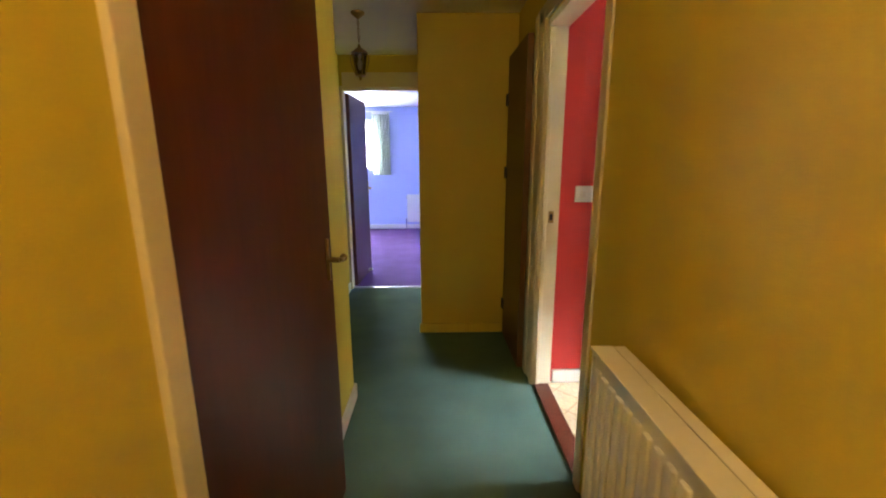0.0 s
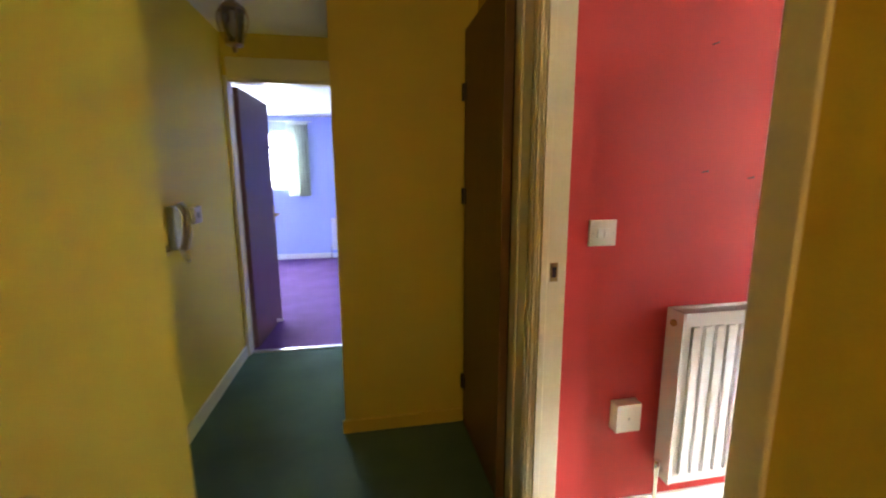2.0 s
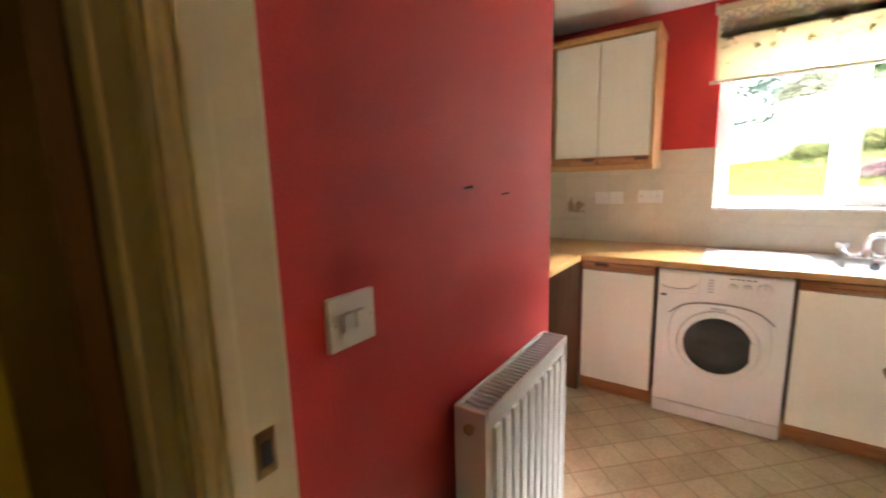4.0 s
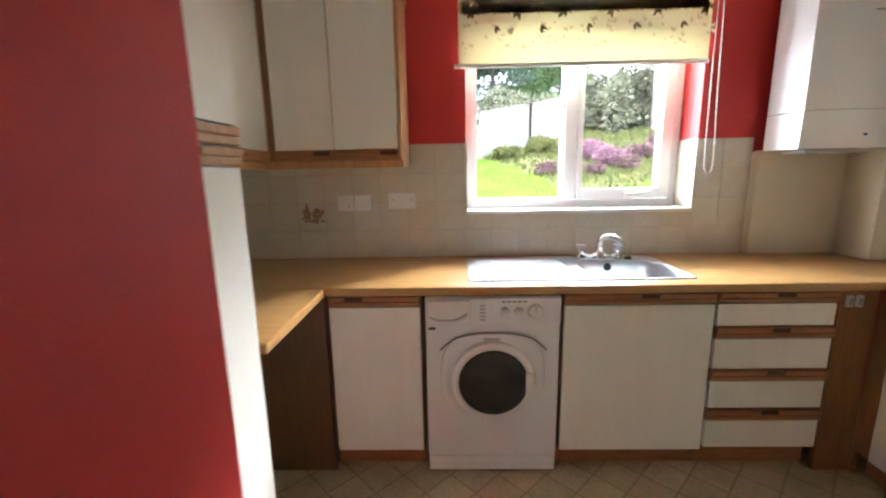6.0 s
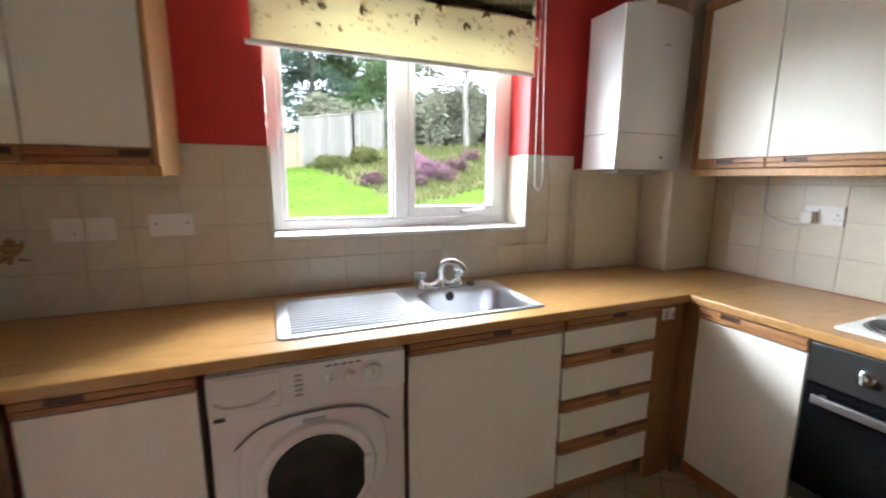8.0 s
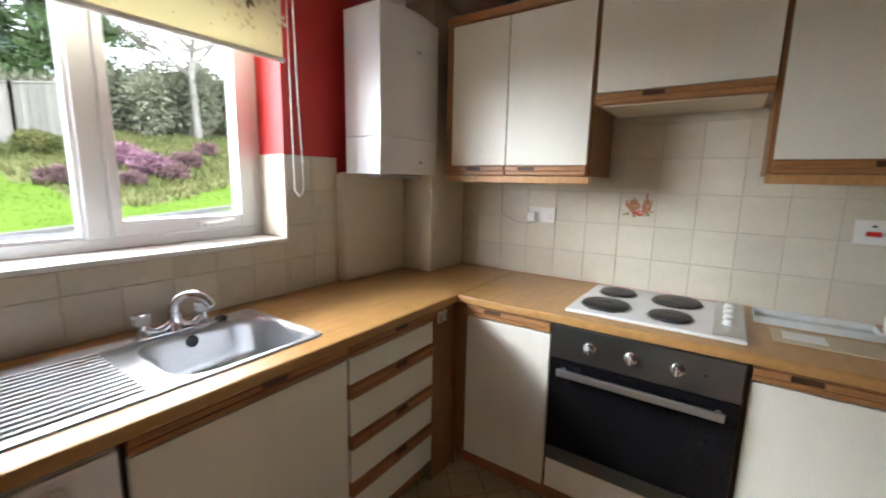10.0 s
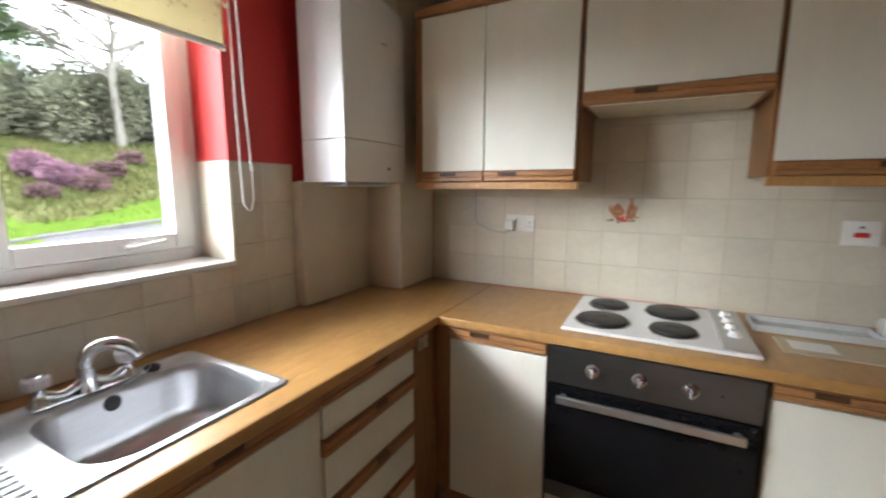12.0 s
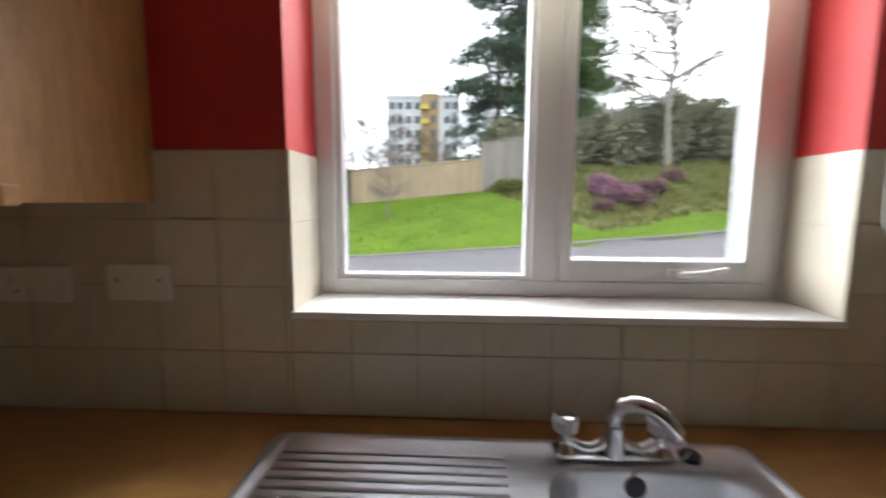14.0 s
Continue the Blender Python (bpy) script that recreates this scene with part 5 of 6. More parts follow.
# things left on the worktop beside the hob
CLEAR = pmat("frosted_plastic", (0.62, 0.64, 0.62), 0.25, 0.08, 10.0, 0.05, 80)
t = thing("plastic_tray", (2.87, 1.02, WT), "frosted plastic tray lying on the worktop", "tray")
part("base", boxed(2.66, 3.03, 0.93, 1.08, WT + 0.0005, WT + 0.004, 0.001), CLEAR, t)
for k, b in enumerate(((2.66, 3.03, 0.93, 0.934), (2.66, 3.03, 1.076, 1.08), (2.66, 2.664, 0.934, 1.076), (3.026, 3.03, 0.934, 1.076))):
    part("rim", boxed(*b, WT + 0.003, WT + 0.026, 0.001), CLEAR, t)
PAPER = pmat("faded_booklet_paper", (0.55, 0.47, 0.32), 0.6, 0.15, 12.0, 0.05, 90)
t = thing("booklet", (2.83, 1.20, WT), "thin buff instruction booklet lying on the worktop", "booklet")
part("page_block", boxed(2.68, 2.98, 1.13, 1.29, WT + 0.0005, WT + 0.006, 0.001), PAPER, t)
part("cover_panel", boxed(2.83, 2.95, 1.16, 1.25, WT + 0.0061, WT + 0.0068), WHITEGLOSS, t, "pale printed panel")
t = thing("cloth_roll", (2.45, 0.98, WT), "rolled white patterned cloth lying against the tiles", "cloth")
bm = bmesh.new()
tube(bm, [(2.64, 0.96, WT + 0.036), (2.55, 0.965, WT + 0.037), (2.42, 0.97, WT + 0.036), (2.26, 0.98, WT + 0.036)], 0.035, 18)
part("roll", bm, WHITEGLOSS, t, "", True)
for k in range(9):
    bm = bmesh.new()
    lathe(bm, [(0, 0.012), (0.002, 0.011)], (2.61 - k * 0.036, 0.967 + 0.028, WT + 0.056 + 0.004 * (k % 2)), (0, 0.8, 0.6), 8)
    part("print_spot", bm, PAPER, t)

# bedroom window and curtains
bwin = tagged(new("window_2"), "white framed bedroom window with four lights", "window", "", "structure")
bm = bmesh.new()
for a, b in ((BWX0, BWX0 + 0.05), (BWX1 - 0.05, BWX1), (-0.63, -0.57)):
    box(bm, a, b, BY + 0.06, BY + 0.12, BWZ0, BWZ1, 0.004)
for c, d in ((BWZ0, BWZ0 + 0.05), (BWZ1 - 0.05, BWZ1), (1.82, 1.87)):
    box(bm, BWX0 + 0.05, BWX1 - 0.05, BY + 0.062, BY + 0.118, c, d, 0.004)
struct("window_frame", bm, UPVC, "", parent=bwin)
# Same darkened glass; the pane it stands for is clear.
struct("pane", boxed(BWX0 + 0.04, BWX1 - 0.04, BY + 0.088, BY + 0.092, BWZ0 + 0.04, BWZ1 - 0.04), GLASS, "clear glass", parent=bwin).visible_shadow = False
CURTAIN = pmat("pale_curtain_cloth", (0.66, 0.70, 0.62), 0.9, 0.12, 6.0, 0.3, 200)


def curtain(x0, x1):
    t = thing("curtain", ((x0 + x1) / 2, BY - 0.08, 1.05), "pale green gathered curtain beside the bedroom window", "curtain", "bedroom curtains")
    bm = bmesh.new()
    n = 60
    cols = []
    for i in range(n + 1):
        k = i / n
        y = BY - 0.085 + 0.028 * math.sin(k * math.pi * 2 * 7) + 0.008 * math.sin(k * 31)
        cols.append([bm.verts.new((x0 + (x1 - x0) * k, y * 1.0 + (z - 1.6) * 0.006, z)) for z in (1.06, 1.4, 1.8, 2.12, 2.2)])
    for a, b in zip(cols, cols[1:]):
        for j in range(4):
            bm.faces.new((a[j], b[j], b[j + 1], a[j + 1]))
    bmesh.ops.solidify(bm, geom=bm.faces[:], thickness=0.004)
    part("cloth", bm, CURTAIN, t, "", True)
    part("heading", boxed(x0, x1, BY - 0.10, BY - 0.07, 2.17, 2.22, 0.006), CURTAIN, t, "gathered heading tape")


curtain(0.07, 0.40)
curtain(-1.60, -1.30)
t = thing("curtain_rail", (-0.6, BY - 0.085, 2.215), "white curtain rail over the bedroom window", "curtain rail")
bm = boxed(-1.66, 0.46, BY - 0.092, BY - 0.078, 2.222, 2.240, 0.003)
part("rail", bm, PLASTIC, t)
for bx in (-1.5, -0.6, 0.3):
    part("bracket", boxed(bx - 0.01, bx + 0.01, BY - 0.0775, BY, 2.224, 2.238), PLASTIC, t)

# ---- outside ----
ASPHALT = pmat("asphalt", (0.13, 0.12, 0.122), 0.9, 0.2, 1.2, 0.4, 60)
LAWN = pmat("lawn_grass", (0.110, 0.165, 0.020), 0.95, 0.35, 0.9, 1.0, 14, spec=0.1, dark=(0.070, 0.120, 0.014))
BANK = pmat("rough_bank_grass", (0.170, 0.155, 0.065), 0.95, 0.5, 0.8, 1.0, 9, spec=0.1, dark=(0.075, 0.105, 0.028))
KERB = pmat("concrete_kerb", (0.17, 0.16, 0.14), 0.9, 0.2, 3.0, 0.3, 60)
FENCE = pmat("weathered_fence_board", (0.27, 0.25, 0.21), 0.9, 0.2, 1.5, 0.3, 30, stretch=(6, 6, 1), rand=0.14)
FENCEWARM = pmat("sandy_fence_board", (0.36, 0.28, 0.18), 0.9, 0.25, 1.5, 0.3, 30, stretch=(6, 6, 1), rand=0.10)
BARK = pmat("grey_bark", (0.11, 0.10, 0.085), 0.95, 0.4, 3.0, 0.6, 25)
BIRCH = pmat("pale_birch_bark", (0.34, 0.31, 0.26), 0.9, 0.4, 3.0, 0.4, 25, stretch=(1, 1, 4))
NEEDLE = pmat("conifer_needles", (0.10, 0.14, 0.10), 0.9, 0.5, 1.2, 0.0, 8, spec=0.1)
NEEDLE2 = pmat("cypress_needles", (0.14, 0.20, 0.085), 0.9, 0.5, 1.2, 0.0, 8, spec=0.1)
HEDGE = pmat("hedge_leaves", (0.24, 0.24, 0.16), 0.9, 0.55, 0.9, 0.0, 8, spec=0.1)
HEATHER = pmat("purple_heather", (0.34, 0.19, 0.24), 0.9, 0.5, 1.5, 0.0, 9, spec=0.1)
HEATHERDARK = pmat("faded_heather", (0.24, 0.15, 0.145), 0.9, 0.5, 1.5, 0.0, 9, spec=0.1)
TWIG = pmat("bare_twigs", (0.21, 0.17, 0.14), 0.9, 0.3, 3.0, 0.0, 30)


def road_z(y):
    return 0.1 - 0.07 * (max(-40, min(25, y)) - 1)


def kerb_x(y):
    return 15.3 + 0.12 * max(0.0, 1 - y)


def ground_z(x, y):
    """Height of the sloping ground outside."""
    s = x - kerb_x(y)
    if s < 0:
        near = max(0.0, min(1.0, (x - 6.0) / 6.0))
        return (1 - near) * min(-0.12, road_z(y)) + near * road_z(y)
    rise = 0.265 * min(s, 7.5 if y > 1 else 11 + min(0, y + 1) * -0.2) + 0.05 * max(0, min(s - 9, 20))
    rise += 0.05 * math.sin(x * 1.3 + y * 0.7) * min(1, s / 3)
    return road_z(y) + 0.10 + rise


def terrain():
    xs = [-400, -60, 5.11, 5.4, 6, 7, 8, 9, 10, 11, 12, 13, 14] + [14.5 + 0.4 * i for i in range(50)] + [36, 40, 46, 55, 70, 100, 160, 300, 600]
    ys = [-500, -150, -80, -50, -40] + [-34 + 0.75 * i for i in range(80)] + [28, 34, 45, 70, 150, 500]
    verts, faces, mats = [], [], []
    for x in xs:
        for y in ys:
            inside = x < 5.3
            verts.append((x, y, -0.12 if inside else ground_z(x, y)))
    n = len(ys)
    for i in range(len(xs) - 1):
        for j in range(n - 1):
            faces.append((i * n + j, (i + 1) * n + j, (i + 1) * n + j + 1, i * n + j + 1))
            cx, cy = (xs[i] + xs[i + 1]) / 2, (ys[j] + ys[j + 1]) / 2
            s = cx - kerb_x(cy)
            edge = 1.2 + 0.5 * math.sin(cy * 0.9) + max(0, cy + 1.2) * 1.6
            mats.append(0 if s < 0 else (1 if s < edge else 2))
    me = bpy.data.meshes.new("ground")
    me.from_pydata(verts, [], faces)
    for m in (ASPHALT, LAWN, BANK):
        me.materials.append(m)
    me.polygons.foreach_set("material_index", mats)
    me.shade_smooth()
    tagged(new("ground", me), "asphalt road below a sloping green lawn and rough bank", "ground", "", "structure")


terrain()
kerb = tagged(new("kerb"), "grey concrete kerb stones between road and lawn", "kerb", "", "structure")
for i in range(46):
    y0 = -22 + i * 0.92
    bm = bmesh.new()
    a, b = y0 + 0.006, y0 + 0.914
    vs = []
    for y in (a, b):
        x, z = kerb_x(y), road_z(y)
        vs.append([bm.verts.new(p) for p in ((x - 0.08, y, z - 0.1), (x - 0.08, y, z + 0.10), (x - 0.06, y, z + 0.125), (x + 0.07, y, z + 0.125), (x + 0.07, y, z - 0.1))])
    for k in range(5):
        bm.faces.new((vs[0][k], vs[0][(k + 1) % 5], vs[1][(k + 1) % 5], vs[1][k]))
    bm.faces.new(vs[0])
    bm.faces.new(list(reversed(vs[1])))
    struct("kerb_stone", bm, KERB, parent=kerb)


def scatter(name, centers, material, count, size, seed, squash=0.5):
    """Many small leaf blades on the surface and inside of a set of ellipsoids (x, y, z, rx, ry, rz)."""
    rng = np.random.default_rng(seed)
    c = np.array(centers, dtype=float)
    w = c[:, 3] * c[:, 4] + c[:, 5] * c[:, 3]
    pick = rng.choice(len(c), size=count, p=w / w.sum())
    d = rng.normal(size=(count, 3))
    d /= np.linalg.norm(d, axis=1)[:, None]
    r = rng.uniform(0.55, 1.06, size=(count, 1))
    p = c[pick, :3] + d * r * c[pick, 3:]
    a = d + rng.normal(scale=0.7, size=(count, 3))
    a /= np.linalg.norm(a, axis=1)[:, None]
    b = np.cross(a, rng.normal(size=(count, 3)))
    b /= np.linalg.norm(b, axis=1)[:, None] + 1e-9
    k = size * rng.uniform(0.6, 1.4, size=(count, 1))
    v = np.stack([p, p + a * k * 0.5 + b * k * squash * 0.5, p + a * k, p + a * k * 0.5 - b * k * squash * 0.5], axis=1).reshape(-1, 3)
    me = bpy.data.meshes.new(name)
    f = np.arange(count * 4).reshape(-1, 4)
    me.from_pydata(v.tolist(), [], f.tolist())
    me.materials.append(material)
    return me


def conifer(x, y, h, spread, mat, seed, label, dense=1.0, bare=0.15):
    g = ground_z(x, y) - 0.1
    t = thing("conifer_tree", (x, y, g), label, "tree", "conifers behind the fence")
    bm = bmesh.new()
    rod(bm, (x, y, g), (x, y, g + h * 0.97), 0.22, 0.03, 10)
    part("trunk", bm, BARK, t)
    rnd = random.Random(seed)
    blobs, limbs = [], bmesh.new()
    layers = int(h / 0.62)
    for i in range(layers):
        k = bare + (1 - bare) * i / layers
        z = g + h * k
        reach = spread * (1 - k) ** 0.75 * rnd.uniform(0.7, 1.12) + 0.15
        n = 6
        for j in range(n):
            if rnd.random() > 0.62 + 0.38 * dense:
                continue
            a = rnd.uniform(0, 6.28)
            tip = Vector((x + reach * math.cos(a), y + reach * math.sin(a), z - reach * 0.18))
            rod(limbs, (x, y, z), tip, 0.03, 0.008, 5, False)
            for q in (0.45, 0.72, 0.95):
                p = Vector((x, y, z)).lerp(tip, q)
                blobs.append((p.x, p.y, p.z - 0.08, reach * 0.22 + 0.12, reach * 0.22 + 0.12, 0.16 + 0.12 * dense))
    part("limbs", limbs, BARK, t)
    me = scatter("crown", blobs, mat, int(9000 + 36000 * dense), 0.30, seed, 0.32)
    ob = new("crown", me)
    ob.parent = t
    ob.matrix_parent_inverse = Matrix.Translation(-t.location)
    tagged(ob, "layered green needles", kind="stuff")


conifer(33, 0.3, 21, 3.5, NEEDLE, 11, "tall open-branched dark conifer beyond the fence", 0.35, 0.06)
conifer(36, -4.1, 27, 4.7, NEEDLE2, 12, "tall dense green conifer beyond the fence", 2.2, 0.03)


def bare_tree(x, y, h, mat, seed, label, name="bare_tree", r0=0.17, sub=0.016):
    g = ground_z(x, y) - 0.1
    t = thing(name, (x, y, g), label, "tree")
    rnd = random.Random(seed)
    trunk, limbs, twigs = bmesh.new(), bmesh.new(), bmesh.new()
    pts = [Vector((x + rnd.uniform(-0.05, 0.05) * k, y + rnd.uniform(-0.06, 0.06) * k, g + h * k / 6)) for k in range(7)]
    for i in range(6):
        rod(trunk, pts[i], pts[i + 1], r0 * (1 - i / 6.6), r0 * (1 - (i + 1) / 6.6), 9, False)

    def grow(bm, a, d, ln, r, depth):
        b = a + d * ln
        rod(bm, a, b, r, r * 0.5, 5, False)
        if depth:
            for _ in range(rnd.choice((3, 4))):
                q = a.lerp(b, rnd.uniform(0.35, 1.0))
                dd = (d + Vector((rnd.gauss(0, 0.45), rnd.gauss(0, 0.45), rnd.gauss(0.12, 0.35)))).normalized()
                grow(twigs, q, dd, ln * rnd.uniform(0.45, 0.7), max(sub, r * 0.5), depth - 1)
    for i in range(40):
        k = rnd.uniform(0.28, 0.98)
        j = min(5, int(k * 6))
        a = pts[j].lerp(pts[j + 1], k * 6 - j)
        ang = rnd.uniform(0, 6.28)
        d = Vector((math.cos(ang), math.sin(ang), rnd.uniform(0.35, 0.9))).normalized()
        grow(limbs, a, d, h * 0.26 * (1.15 - k * 0.6), r0 * 0.48 * (1.1 - k * 0.7), 2)
    part("trunk", trunk, mat, t, "", True)
    part("limbs", limbs, mat, t)
    tagged(part("twigs", twigs, TWIG, t, "fine bare twigs"), kind="stuff")


bare_tree(25.2, -7.4, 10.0, BIRCH, 5, "leafless pale-barked birch on the bank", r0=0.19, sub=0.026)
for k, (bx, by, bh) in enumerate(((27.5, 6.6, 4.0), (29.0, 8.4, 4.3), (28.0, 5.2, 3.2), (27.0, 4.0, 2.6), (30.0, 10.2, 3.6))):
    bare_tree(bx, by, bh, TWIG, 50 + k, "leafless brown scrub tree behind the fence", "scrub_tree", 0.06, 0.014)
bare_tree(18.5, 5.4, 2.3, TWIG, 8, "small leafless shrub on the lawn", "bare_shrub", 0.04, 0.006)


def bush(x, y, rx, rz, mat, seed, label, name="heather_bush"):
    g = ground_z(x, y)
    t = thing(name, (x, y, g), label, "bush", "bushes on the bank")
    rnd = random.Random(seed)
    stems = bmesh.new()
    blobs = []
    for i in range(9):
        a, r = rnd.uniform(0, 6.28), rx * rnd.uniform(0.1, 0.75)
        px, py = x + r * math.cos(a), y + r * math.sin(a)
        rod(stems, (x, y, g - 0.05), (px, py, g + rz * 0.7), 0.025, 0.01, 5, False)
        blobs.append((px, py, g + rz * rnd.uniform(0.35, 0.62), rx * 0.42, rx * 0.42, rz * 0.42))
    part("stems", stems, BARK, t)
    ob = new("crown", scatter("crown", blobs, mat, 2600, 0.11, seed, 0.5))
    ob.parent = t
    ob.matrix_parent_inverse = Matrix.Translation(-t.location)
    tagged(ob, kind="stuff")


for k, (bx, by, rx, rz, m, lab) in enumerate((
        (20.6, -2.6, 0.62, 0.75, HEATHER, "purple flowering heather bush on the bank"), (19.4, -3.1, 0.72, 0.80, HEATHER, "purple flowering heather bush on the bank"),
        (18.7, -3.4, 0.55, 0.5, HEATHERDARK, "faded brown-purple heather bush on the bank"), (20.4, -4.6, 0.6, 0.55, HEATHERDARK, "faded brown-purple heather bush on the bank"),
        (18.4, -2.1, 0.36, 0.32, HEATHERDARK, "small faded heather bush near the lawn edge"), (19.0, -0.4, 0.45, 0.4, HEATHERDARK, "small faded heather bush near the lawn edge"),
        (22.3, -6.3, 0.5, 0.5, HEATHERDARK, "faded brown-purple heather bush on the bank"), (22.0, -0.8, 0.8, 0.7, BANK, "straggly green bush on the bank"), (21.5, 0.8, 0.7, 0.5, BANK, "straggly green bush on the bank"))):
    bush(bx, by, rx, rz, m, 30 + k, lab)

hedge = thing("hedge", (28, -8, ground_z(28, -8)), "tall ragged dark green hedge along the top of the bank", "hedge", "", "stuff")
rnd = random.Random(3)
blobs = []
for i in range(150):
    y = 1.0 - i * 0.19
    x = 26.0 + rnd.uniform(-0.6, 2.2) + max(0, -y - 6) * 0.08
    g = ground_z(x, y)
    hgt = 1.9 + 0.6 * math.sin(y * 0.6) + rnd.uniform(-0.3, 0.4) + max(0, -y - 2) * 0.09
    blobs.append((x, y, g + hgt * 0.5, 0.75, 0.75, hgt * 0.58))
ob = new("foliage", scatter("foliage", blobs, HEDGE, 120000, 0.24, 77, 0.45))
ob.parent = hedge
ob.matrix_parent_inverse = Matrix.Translation(-hedge.location)
bm = bmesh.new()
for x, y, z, *_ in blobs[::2]:
    rod(bm, (x, y, ground_z(x, y) - 0.1), (x + rnd.uniform(-0.3, 0.3), y + rnd.uniform(-0.3, 0.3), z + 1.0), 0.05, 0.01, 5, False)
part("stems", bm, BARK, hedge)

# grass tufts over lawn and bank
rng = np.random.default_rng(9)
for nm, mat, cnt, zone, sz, lab in (("lawn_tufts", LAWN, 9000, "lawn", 0.05, "short green grass blades on the lawn"), ("bank_tufts", BANK, 9000, "bank", 0.16, "long rough grass on the bank")):
    V = []
    while len(V) < cnt * 3:
        y = rng.uniform(-14, 14)
        x = rng.uniform(15.4, 26)
        s = x - kerb_x(y)
        edge = 1.2 + 0.5 * math.sin(y * 0.9) + max(0, y + 1.2) * 1.6
        if s < 0.1 or (zone == "lawn") != (s < edge):
            continue
        z = ground_z(x, y)
        a = rng.uniform(0, 6.28)
        w, h = sz * 0.35, sz * rng.uniform(0.6, 1.6)
        V += [(x - w * math.cos(a), y - w * math.sin(a), z - 0.01), (x + w * math.cos(a), y + w * math.sin(a), z - 0.01), (x + rng.uniform(-0.5, 0.5) * h, y + rng.uniform(-0.5, 0.5) * h, z + h)]
    me = bpy.data.meshes.new(nm)
    me.from_pydata(V, [], [(i, i + 1, i + 2) for i in range(0, len(V), 3)])
    me.materials.append(mat)
    tagged(new(nm, me), lab, "grass", "", "stuff")


def fence(name, pts, h, label, mat):
    """Close-boarded fence: boards between posts, with a capping rail, following the slope."""
    t = thing(name, (pts[0][0], pts[0][1], ground_z(*pts[0])), label, "fence", "garden fences")
    k = 0
    for (ax, ay), (bx, by) in zip(pts, pts[1:]):
        a, b = Vector((ax, ay, 0)), Vector((bx, by, 0))
        ln = (b - a).length
        n = int(ln / 0.17)
        d = (b - a).normalized()
        s = Vector((-d.y, d.x, 0))
        for i in range(n):
            p = a + d * (ln * i / n)
            q = a + d * (ln * (i + 1.04) / n)
            g = ground_z((p.x + q.x) / 2, (p.y + q.y) / 2)
            bm = bmesh.new()
            off = s * (0.012 if i % 2 else 0.0)
            vs = [bm.verts.new(v) for o in (off, off + s * 0.016) for v in ((p.x + o.x, p.y + o.y, g - 0.05), (q.x + o.x, q.y + o.y, g - 0.05), (q.x + o.x, q.y + o.y, g + h), (p.x + o.x, p.y + o.y, g + h))]
            for f in ((0, 1, 2, 3), (4, 5, 6, 7), (0, 1, 5, 4), (1, 2, 6, 5), (2, 3, 7, 6), (3, 0, 4, 7)):
                bm.faces.new([vs[v] for v in f])
            part("board", bm, mat, t)
        m = max(1, round(ln / 1.9))
        for i in range(m + 1):
            p = a + d * (ln * i / m)
            g = ground_z(p.x, p.y)
            part("post", boxed(p.x - 0.06, p.x + 0.06, p.y - 0.06, p.y + 0.06, g - 0.1, g + h + 0.10, 0.008), mat, t)
        bm = bmesh.new()
        for i in range(m):
            p, q = a + d * (ln * i / m), a + d * (ln * (i + 1) / m)
            rod(bm, (p.x, p.y, ground_z(p.x, p.y) + h + 0.02), (q.x, q.y, ground_z(q.x, q.y) + h + 0.02), 0.04, seg=4)
        part("capping_rail", bm, mat, t)


fence("garden_fence", [(18.8, 15.0), (20.9, 7.4), (22.0, 2.0)], 1.35, "sandy weathered close-boarded fence climbing the lawn", FENCEWARM)
fence("garden_fence", [(22.05, 1.9), (23.6, -0.6), (25.0, -2.4)], 2.0, "taller grey close-boarded fence meeting the hedge", FENCE)


def apartment_block():
    x, y0, y1, g, top = 92, 3.6, 18.6, 2.0, 22.6
    CLAD = pmat("pale_render_cladding", (0.55, 0.56, 0.58), 0.8, 0.1, 0.3, 0.0)
    BUFF = pmat("buff_brick_cladding", (0.30, 0.21, 0.11), 0.85, 0.1, 0.4, 0.0)
    YEL = pmat("yellow_balcony_panel", (0.55, 0.42, 0.08), 0.7, 0.1, 0.4, 0.0)
    PANE = pmat("grey_window_glass", (0.05, 0.06, 0.075), 0.1, 0.1, 0.3, 0.0)
    t = thing("apartment_building", (x + 6, 11, g), "seven-storey pale and buff apartment block far beyond the fence", "building")
    w = part("wall", boxed(x, x + 12, y0, y1, g - 3, top), CLAD, t, "pale rendered wall")
    part("wall", boxed(x - 0.8, x - 0.02, 7.6, 11.2, g - 3, top + 0.7), BUFF, t, "buff brick bay")
    part("roof", boxed(x - 0.3, x + 12.3, y0 - 0.3, y1 + 0.3, top + 0.02, top + 0.5), CLAD, t, "flat roof")
    for f in range(7):
        z = g + 1.2 + f * 2.85
        for yy in (4.2, 5.8, 12.0, 13.8, 15.6, 17.2):
            p = part("window", boxed(x - 0.10, x + 0.05, yy - 0.55, yy + 0.65, z, z + 1.45), PANE, t, "grey glazed window")
            part("sill", boxed(x - 0.22, x - 0.101, yy - 0.6, yy + 0.7, z - 0.12, z - 0.01), CLAD, p)
        part("window", boxed(x - 0.90, x - 0.78, 8.2, 9.2, z, z + 1.45), PANE, t, "grey glazed window")
        part("balcony", boxed(x - 1.9, x - 0.82, 9.6, 11.1, z - 0.3, z + 0.7), YEL, t, "small yellow projecting balcony")


apartment_block()

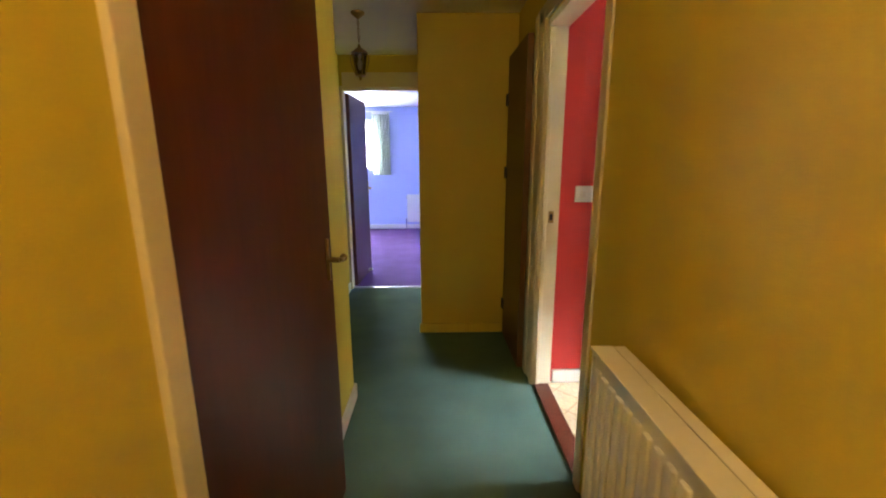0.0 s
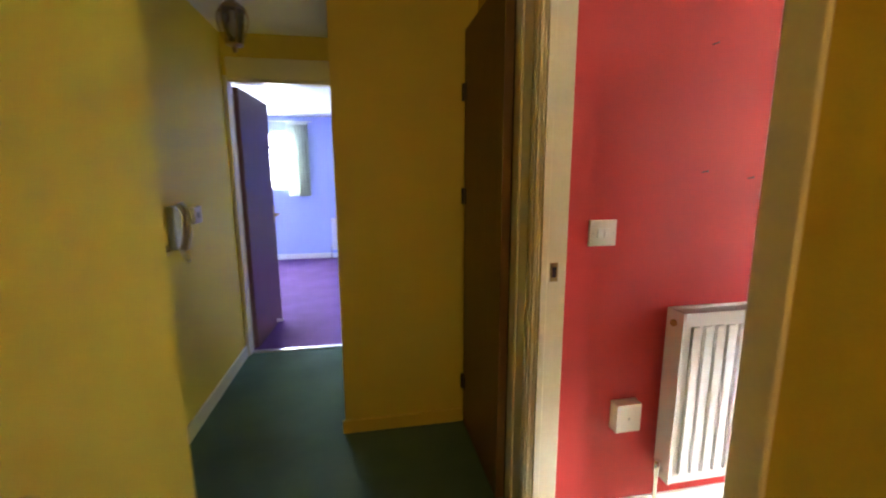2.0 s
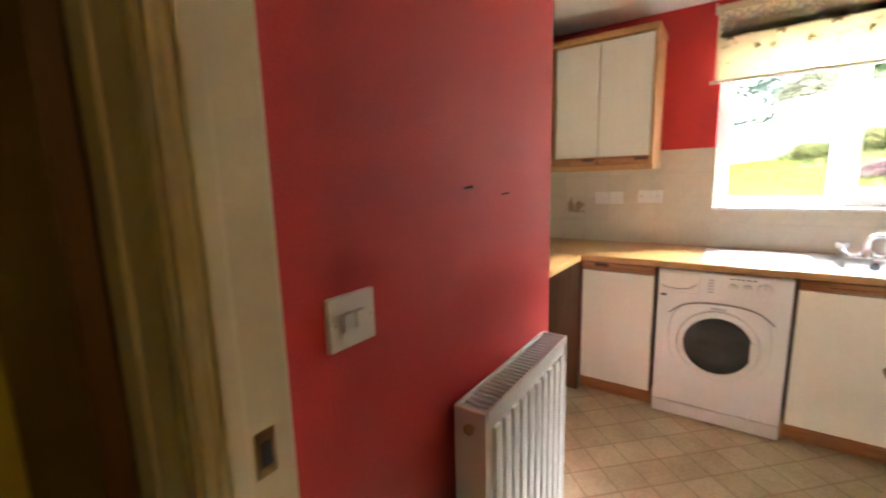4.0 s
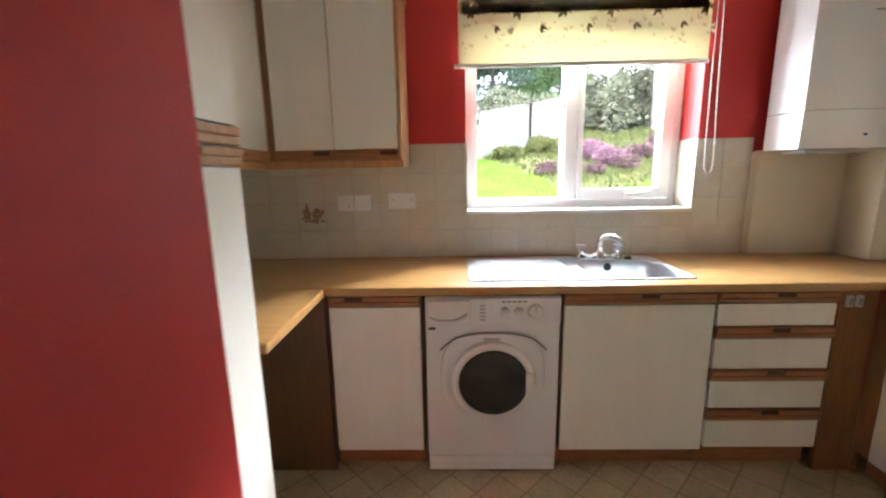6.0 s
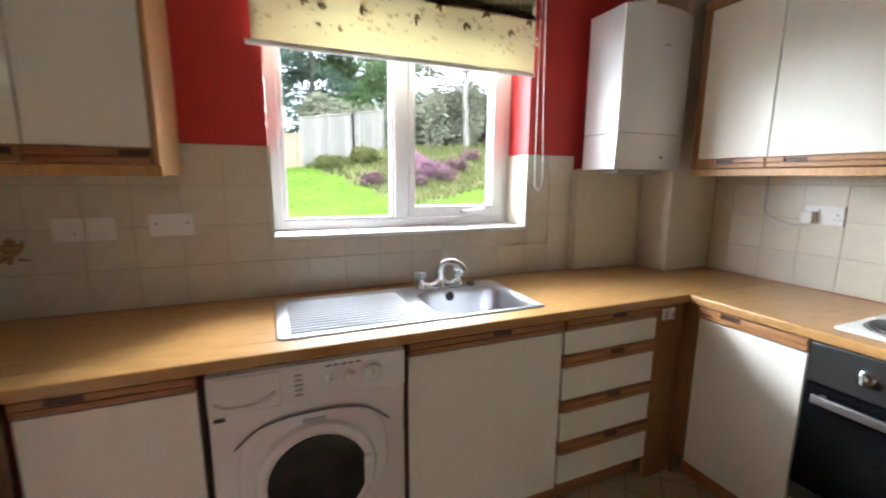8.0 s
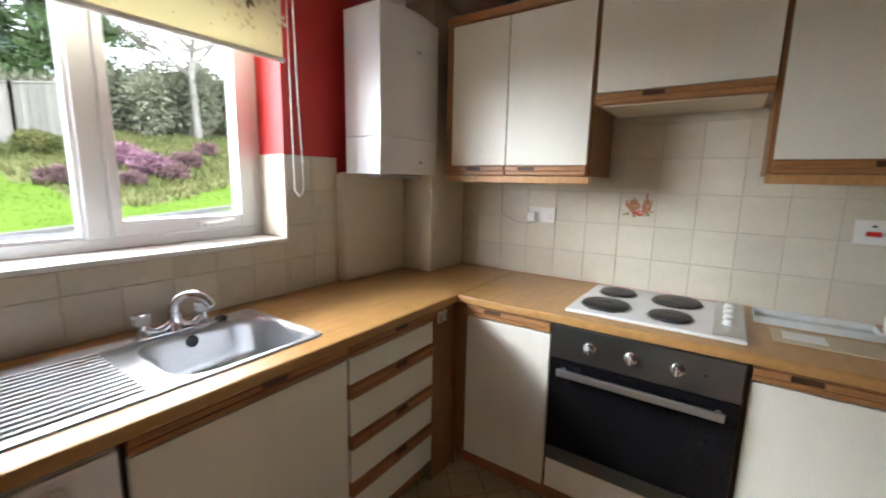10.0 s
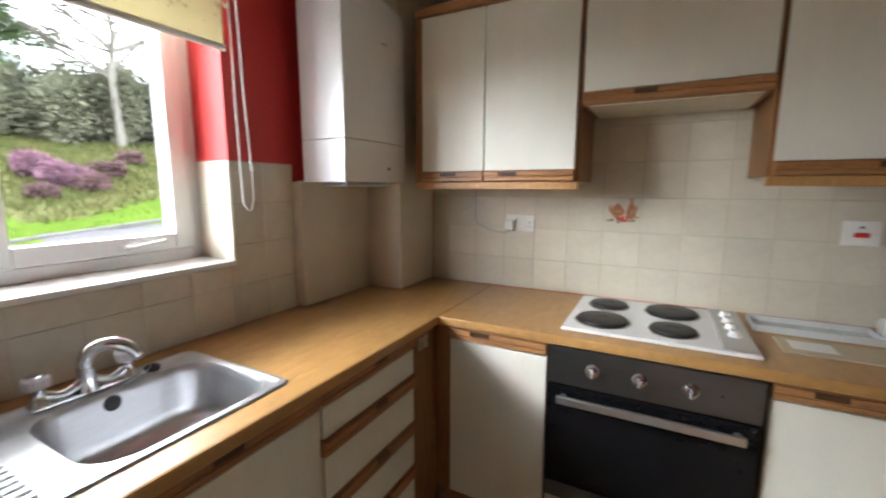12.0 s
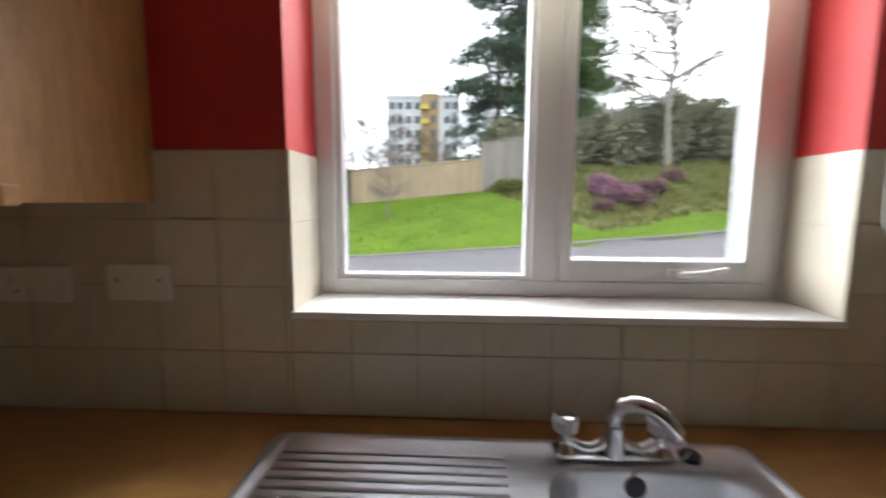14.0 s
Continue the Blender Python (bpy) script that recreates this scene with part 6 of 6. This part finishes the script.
# ---- wall tiles, piece by piece ----
def tile_mesh(w, h, side, key, cache={}):
    k = (round(w, 3), round(h, 3), side)
    if k in cache:
        return cache[k]
    t, e, gap = 0.006, 0.0016, 0.0012
    w2, h2 = w / 2 - gap, h / 2 - gap
    lo = [(-w2, -h2), (w2, -h2), (w2, h2), (-w2, h2)]
    hi = [(-w2 + e, -h2 + e), (w2 - e, -h2 + e), (w2 - e, h2 - e), (-w2 + e, h2 - e)]

    def at(u, v, d):
        return (-d, u, v) if side == "w" else ((u, d, v) if side == "o" else (u, -d, v))
    verts = [at(u, v, 0.0) for u, v in lo] + [at(u, v, t - 0.0012) for u, v in lo] + [at(u, v, t) for u, v in hi]
    faces = [(0, 1, 5, 4), (1, 2, 6, 5), (2, 3, 7, 6), (3, 0, 4, 7), (4, 5, 9, 8), (5, 6, 10, 9), (6, 7, 11, 10), (7, 4, 8, 11), (8, 9, 10, 11)]
    if side == "o":
        faces = [tuple(reversed(f)) for f in faces]
    if side == "w":
        faces = [tuple(reversed(f)) for f in faces]
    me = bpy.data.meshes.new("tile")
    me.from_pydata(verts, [], faces)
    me.materials.append(TILE)
    cache[k] = me
    return me


def tiled(name, side, plane, u0, u1, z0, z1, us, pitch_u, zs, pitch_z, label, hole=None):
    """Grout bed with separate glazed tiles, cut at the edges of the field and at an opening."""
    bed = bmesh.new()
    spans = [(u0, u1, z0, z1)]
    if hole:
        a, b, c = hole
        spans = [(u0, a, z0, z1), (b, u1, z0, z1), (a, b, z0, c)]
    for a, b, c, d in spans:
        front(bed, side, plane, a, b, 0.0, 0.0034, c, d)
    w = struct(name, bed, GROUT, label, "wall tiles")
    rnd = random.Random(21)
    i0, i1 = math.floor((u0 - us) / pitch_u), math.ceil((u1 - us) / pitch_u)
    j0, j1 = math.floor((z0 - zs) / pitch_z), math.ceil((z1 - zs) / pitch_z)
    for i in range(i0, i1):
        for j in range(j0, j1):
            for a, b, c, d in spans:
                p0, p1 = max(a, us + i * pitch_u), min(b, us + (i + 1) * pitch_u)
                q0, q1 = max(c, zs + j * pitch_z), min(d, zs + (j + 1) * pitch_z)
                if p1 - p0 < 0.008 or q1 - q0 < 0.008:
                    continue
                ob = new("tile", tile_mesh(p1 - p0, q1 - q0, side, 0))
                u, v = (p0 + p1) / 2, (q0 + q1) / 2
                out = 0.0004 + rnd.uniform(0, 0.0006)
                ob.location = (plane - out, u, v) if side == "w" else ((u, plane + out, v) if side == "o" else (u, plane - out, v))
                tilt = Euler((rnd.gauss(0, 0.0015), rnd.gauss(0, 0.0015), rnd.gauss(0, 0.0015)))
                ob.rotation_euler = tilt
                ob.parent = w


tiled("tiles_window_wall", "w", XW, 1.640, YB - 0.002, WT + 0.0005, RL, 2.889, 0.156, 1.068, 0.157, "cream glazed tiles below the red paint", (WY0, WY1, WZ0 - 0.02))
tiled("tiles_oven_wall", "o", YO, XK + 0.02, 4.546, WT + 0.0005, 1.90, 3.280, 0.166, 0.908, 0.1632, "cream glazed tiles behind the hob")
tiled("tiles_north_wall", "n", YB, 3.60, XW - 0.002, WT + 0.0005, 1.45, 3.60, 0.156, 1.068, 0.157, "cream glazed tiles over the short worktop")
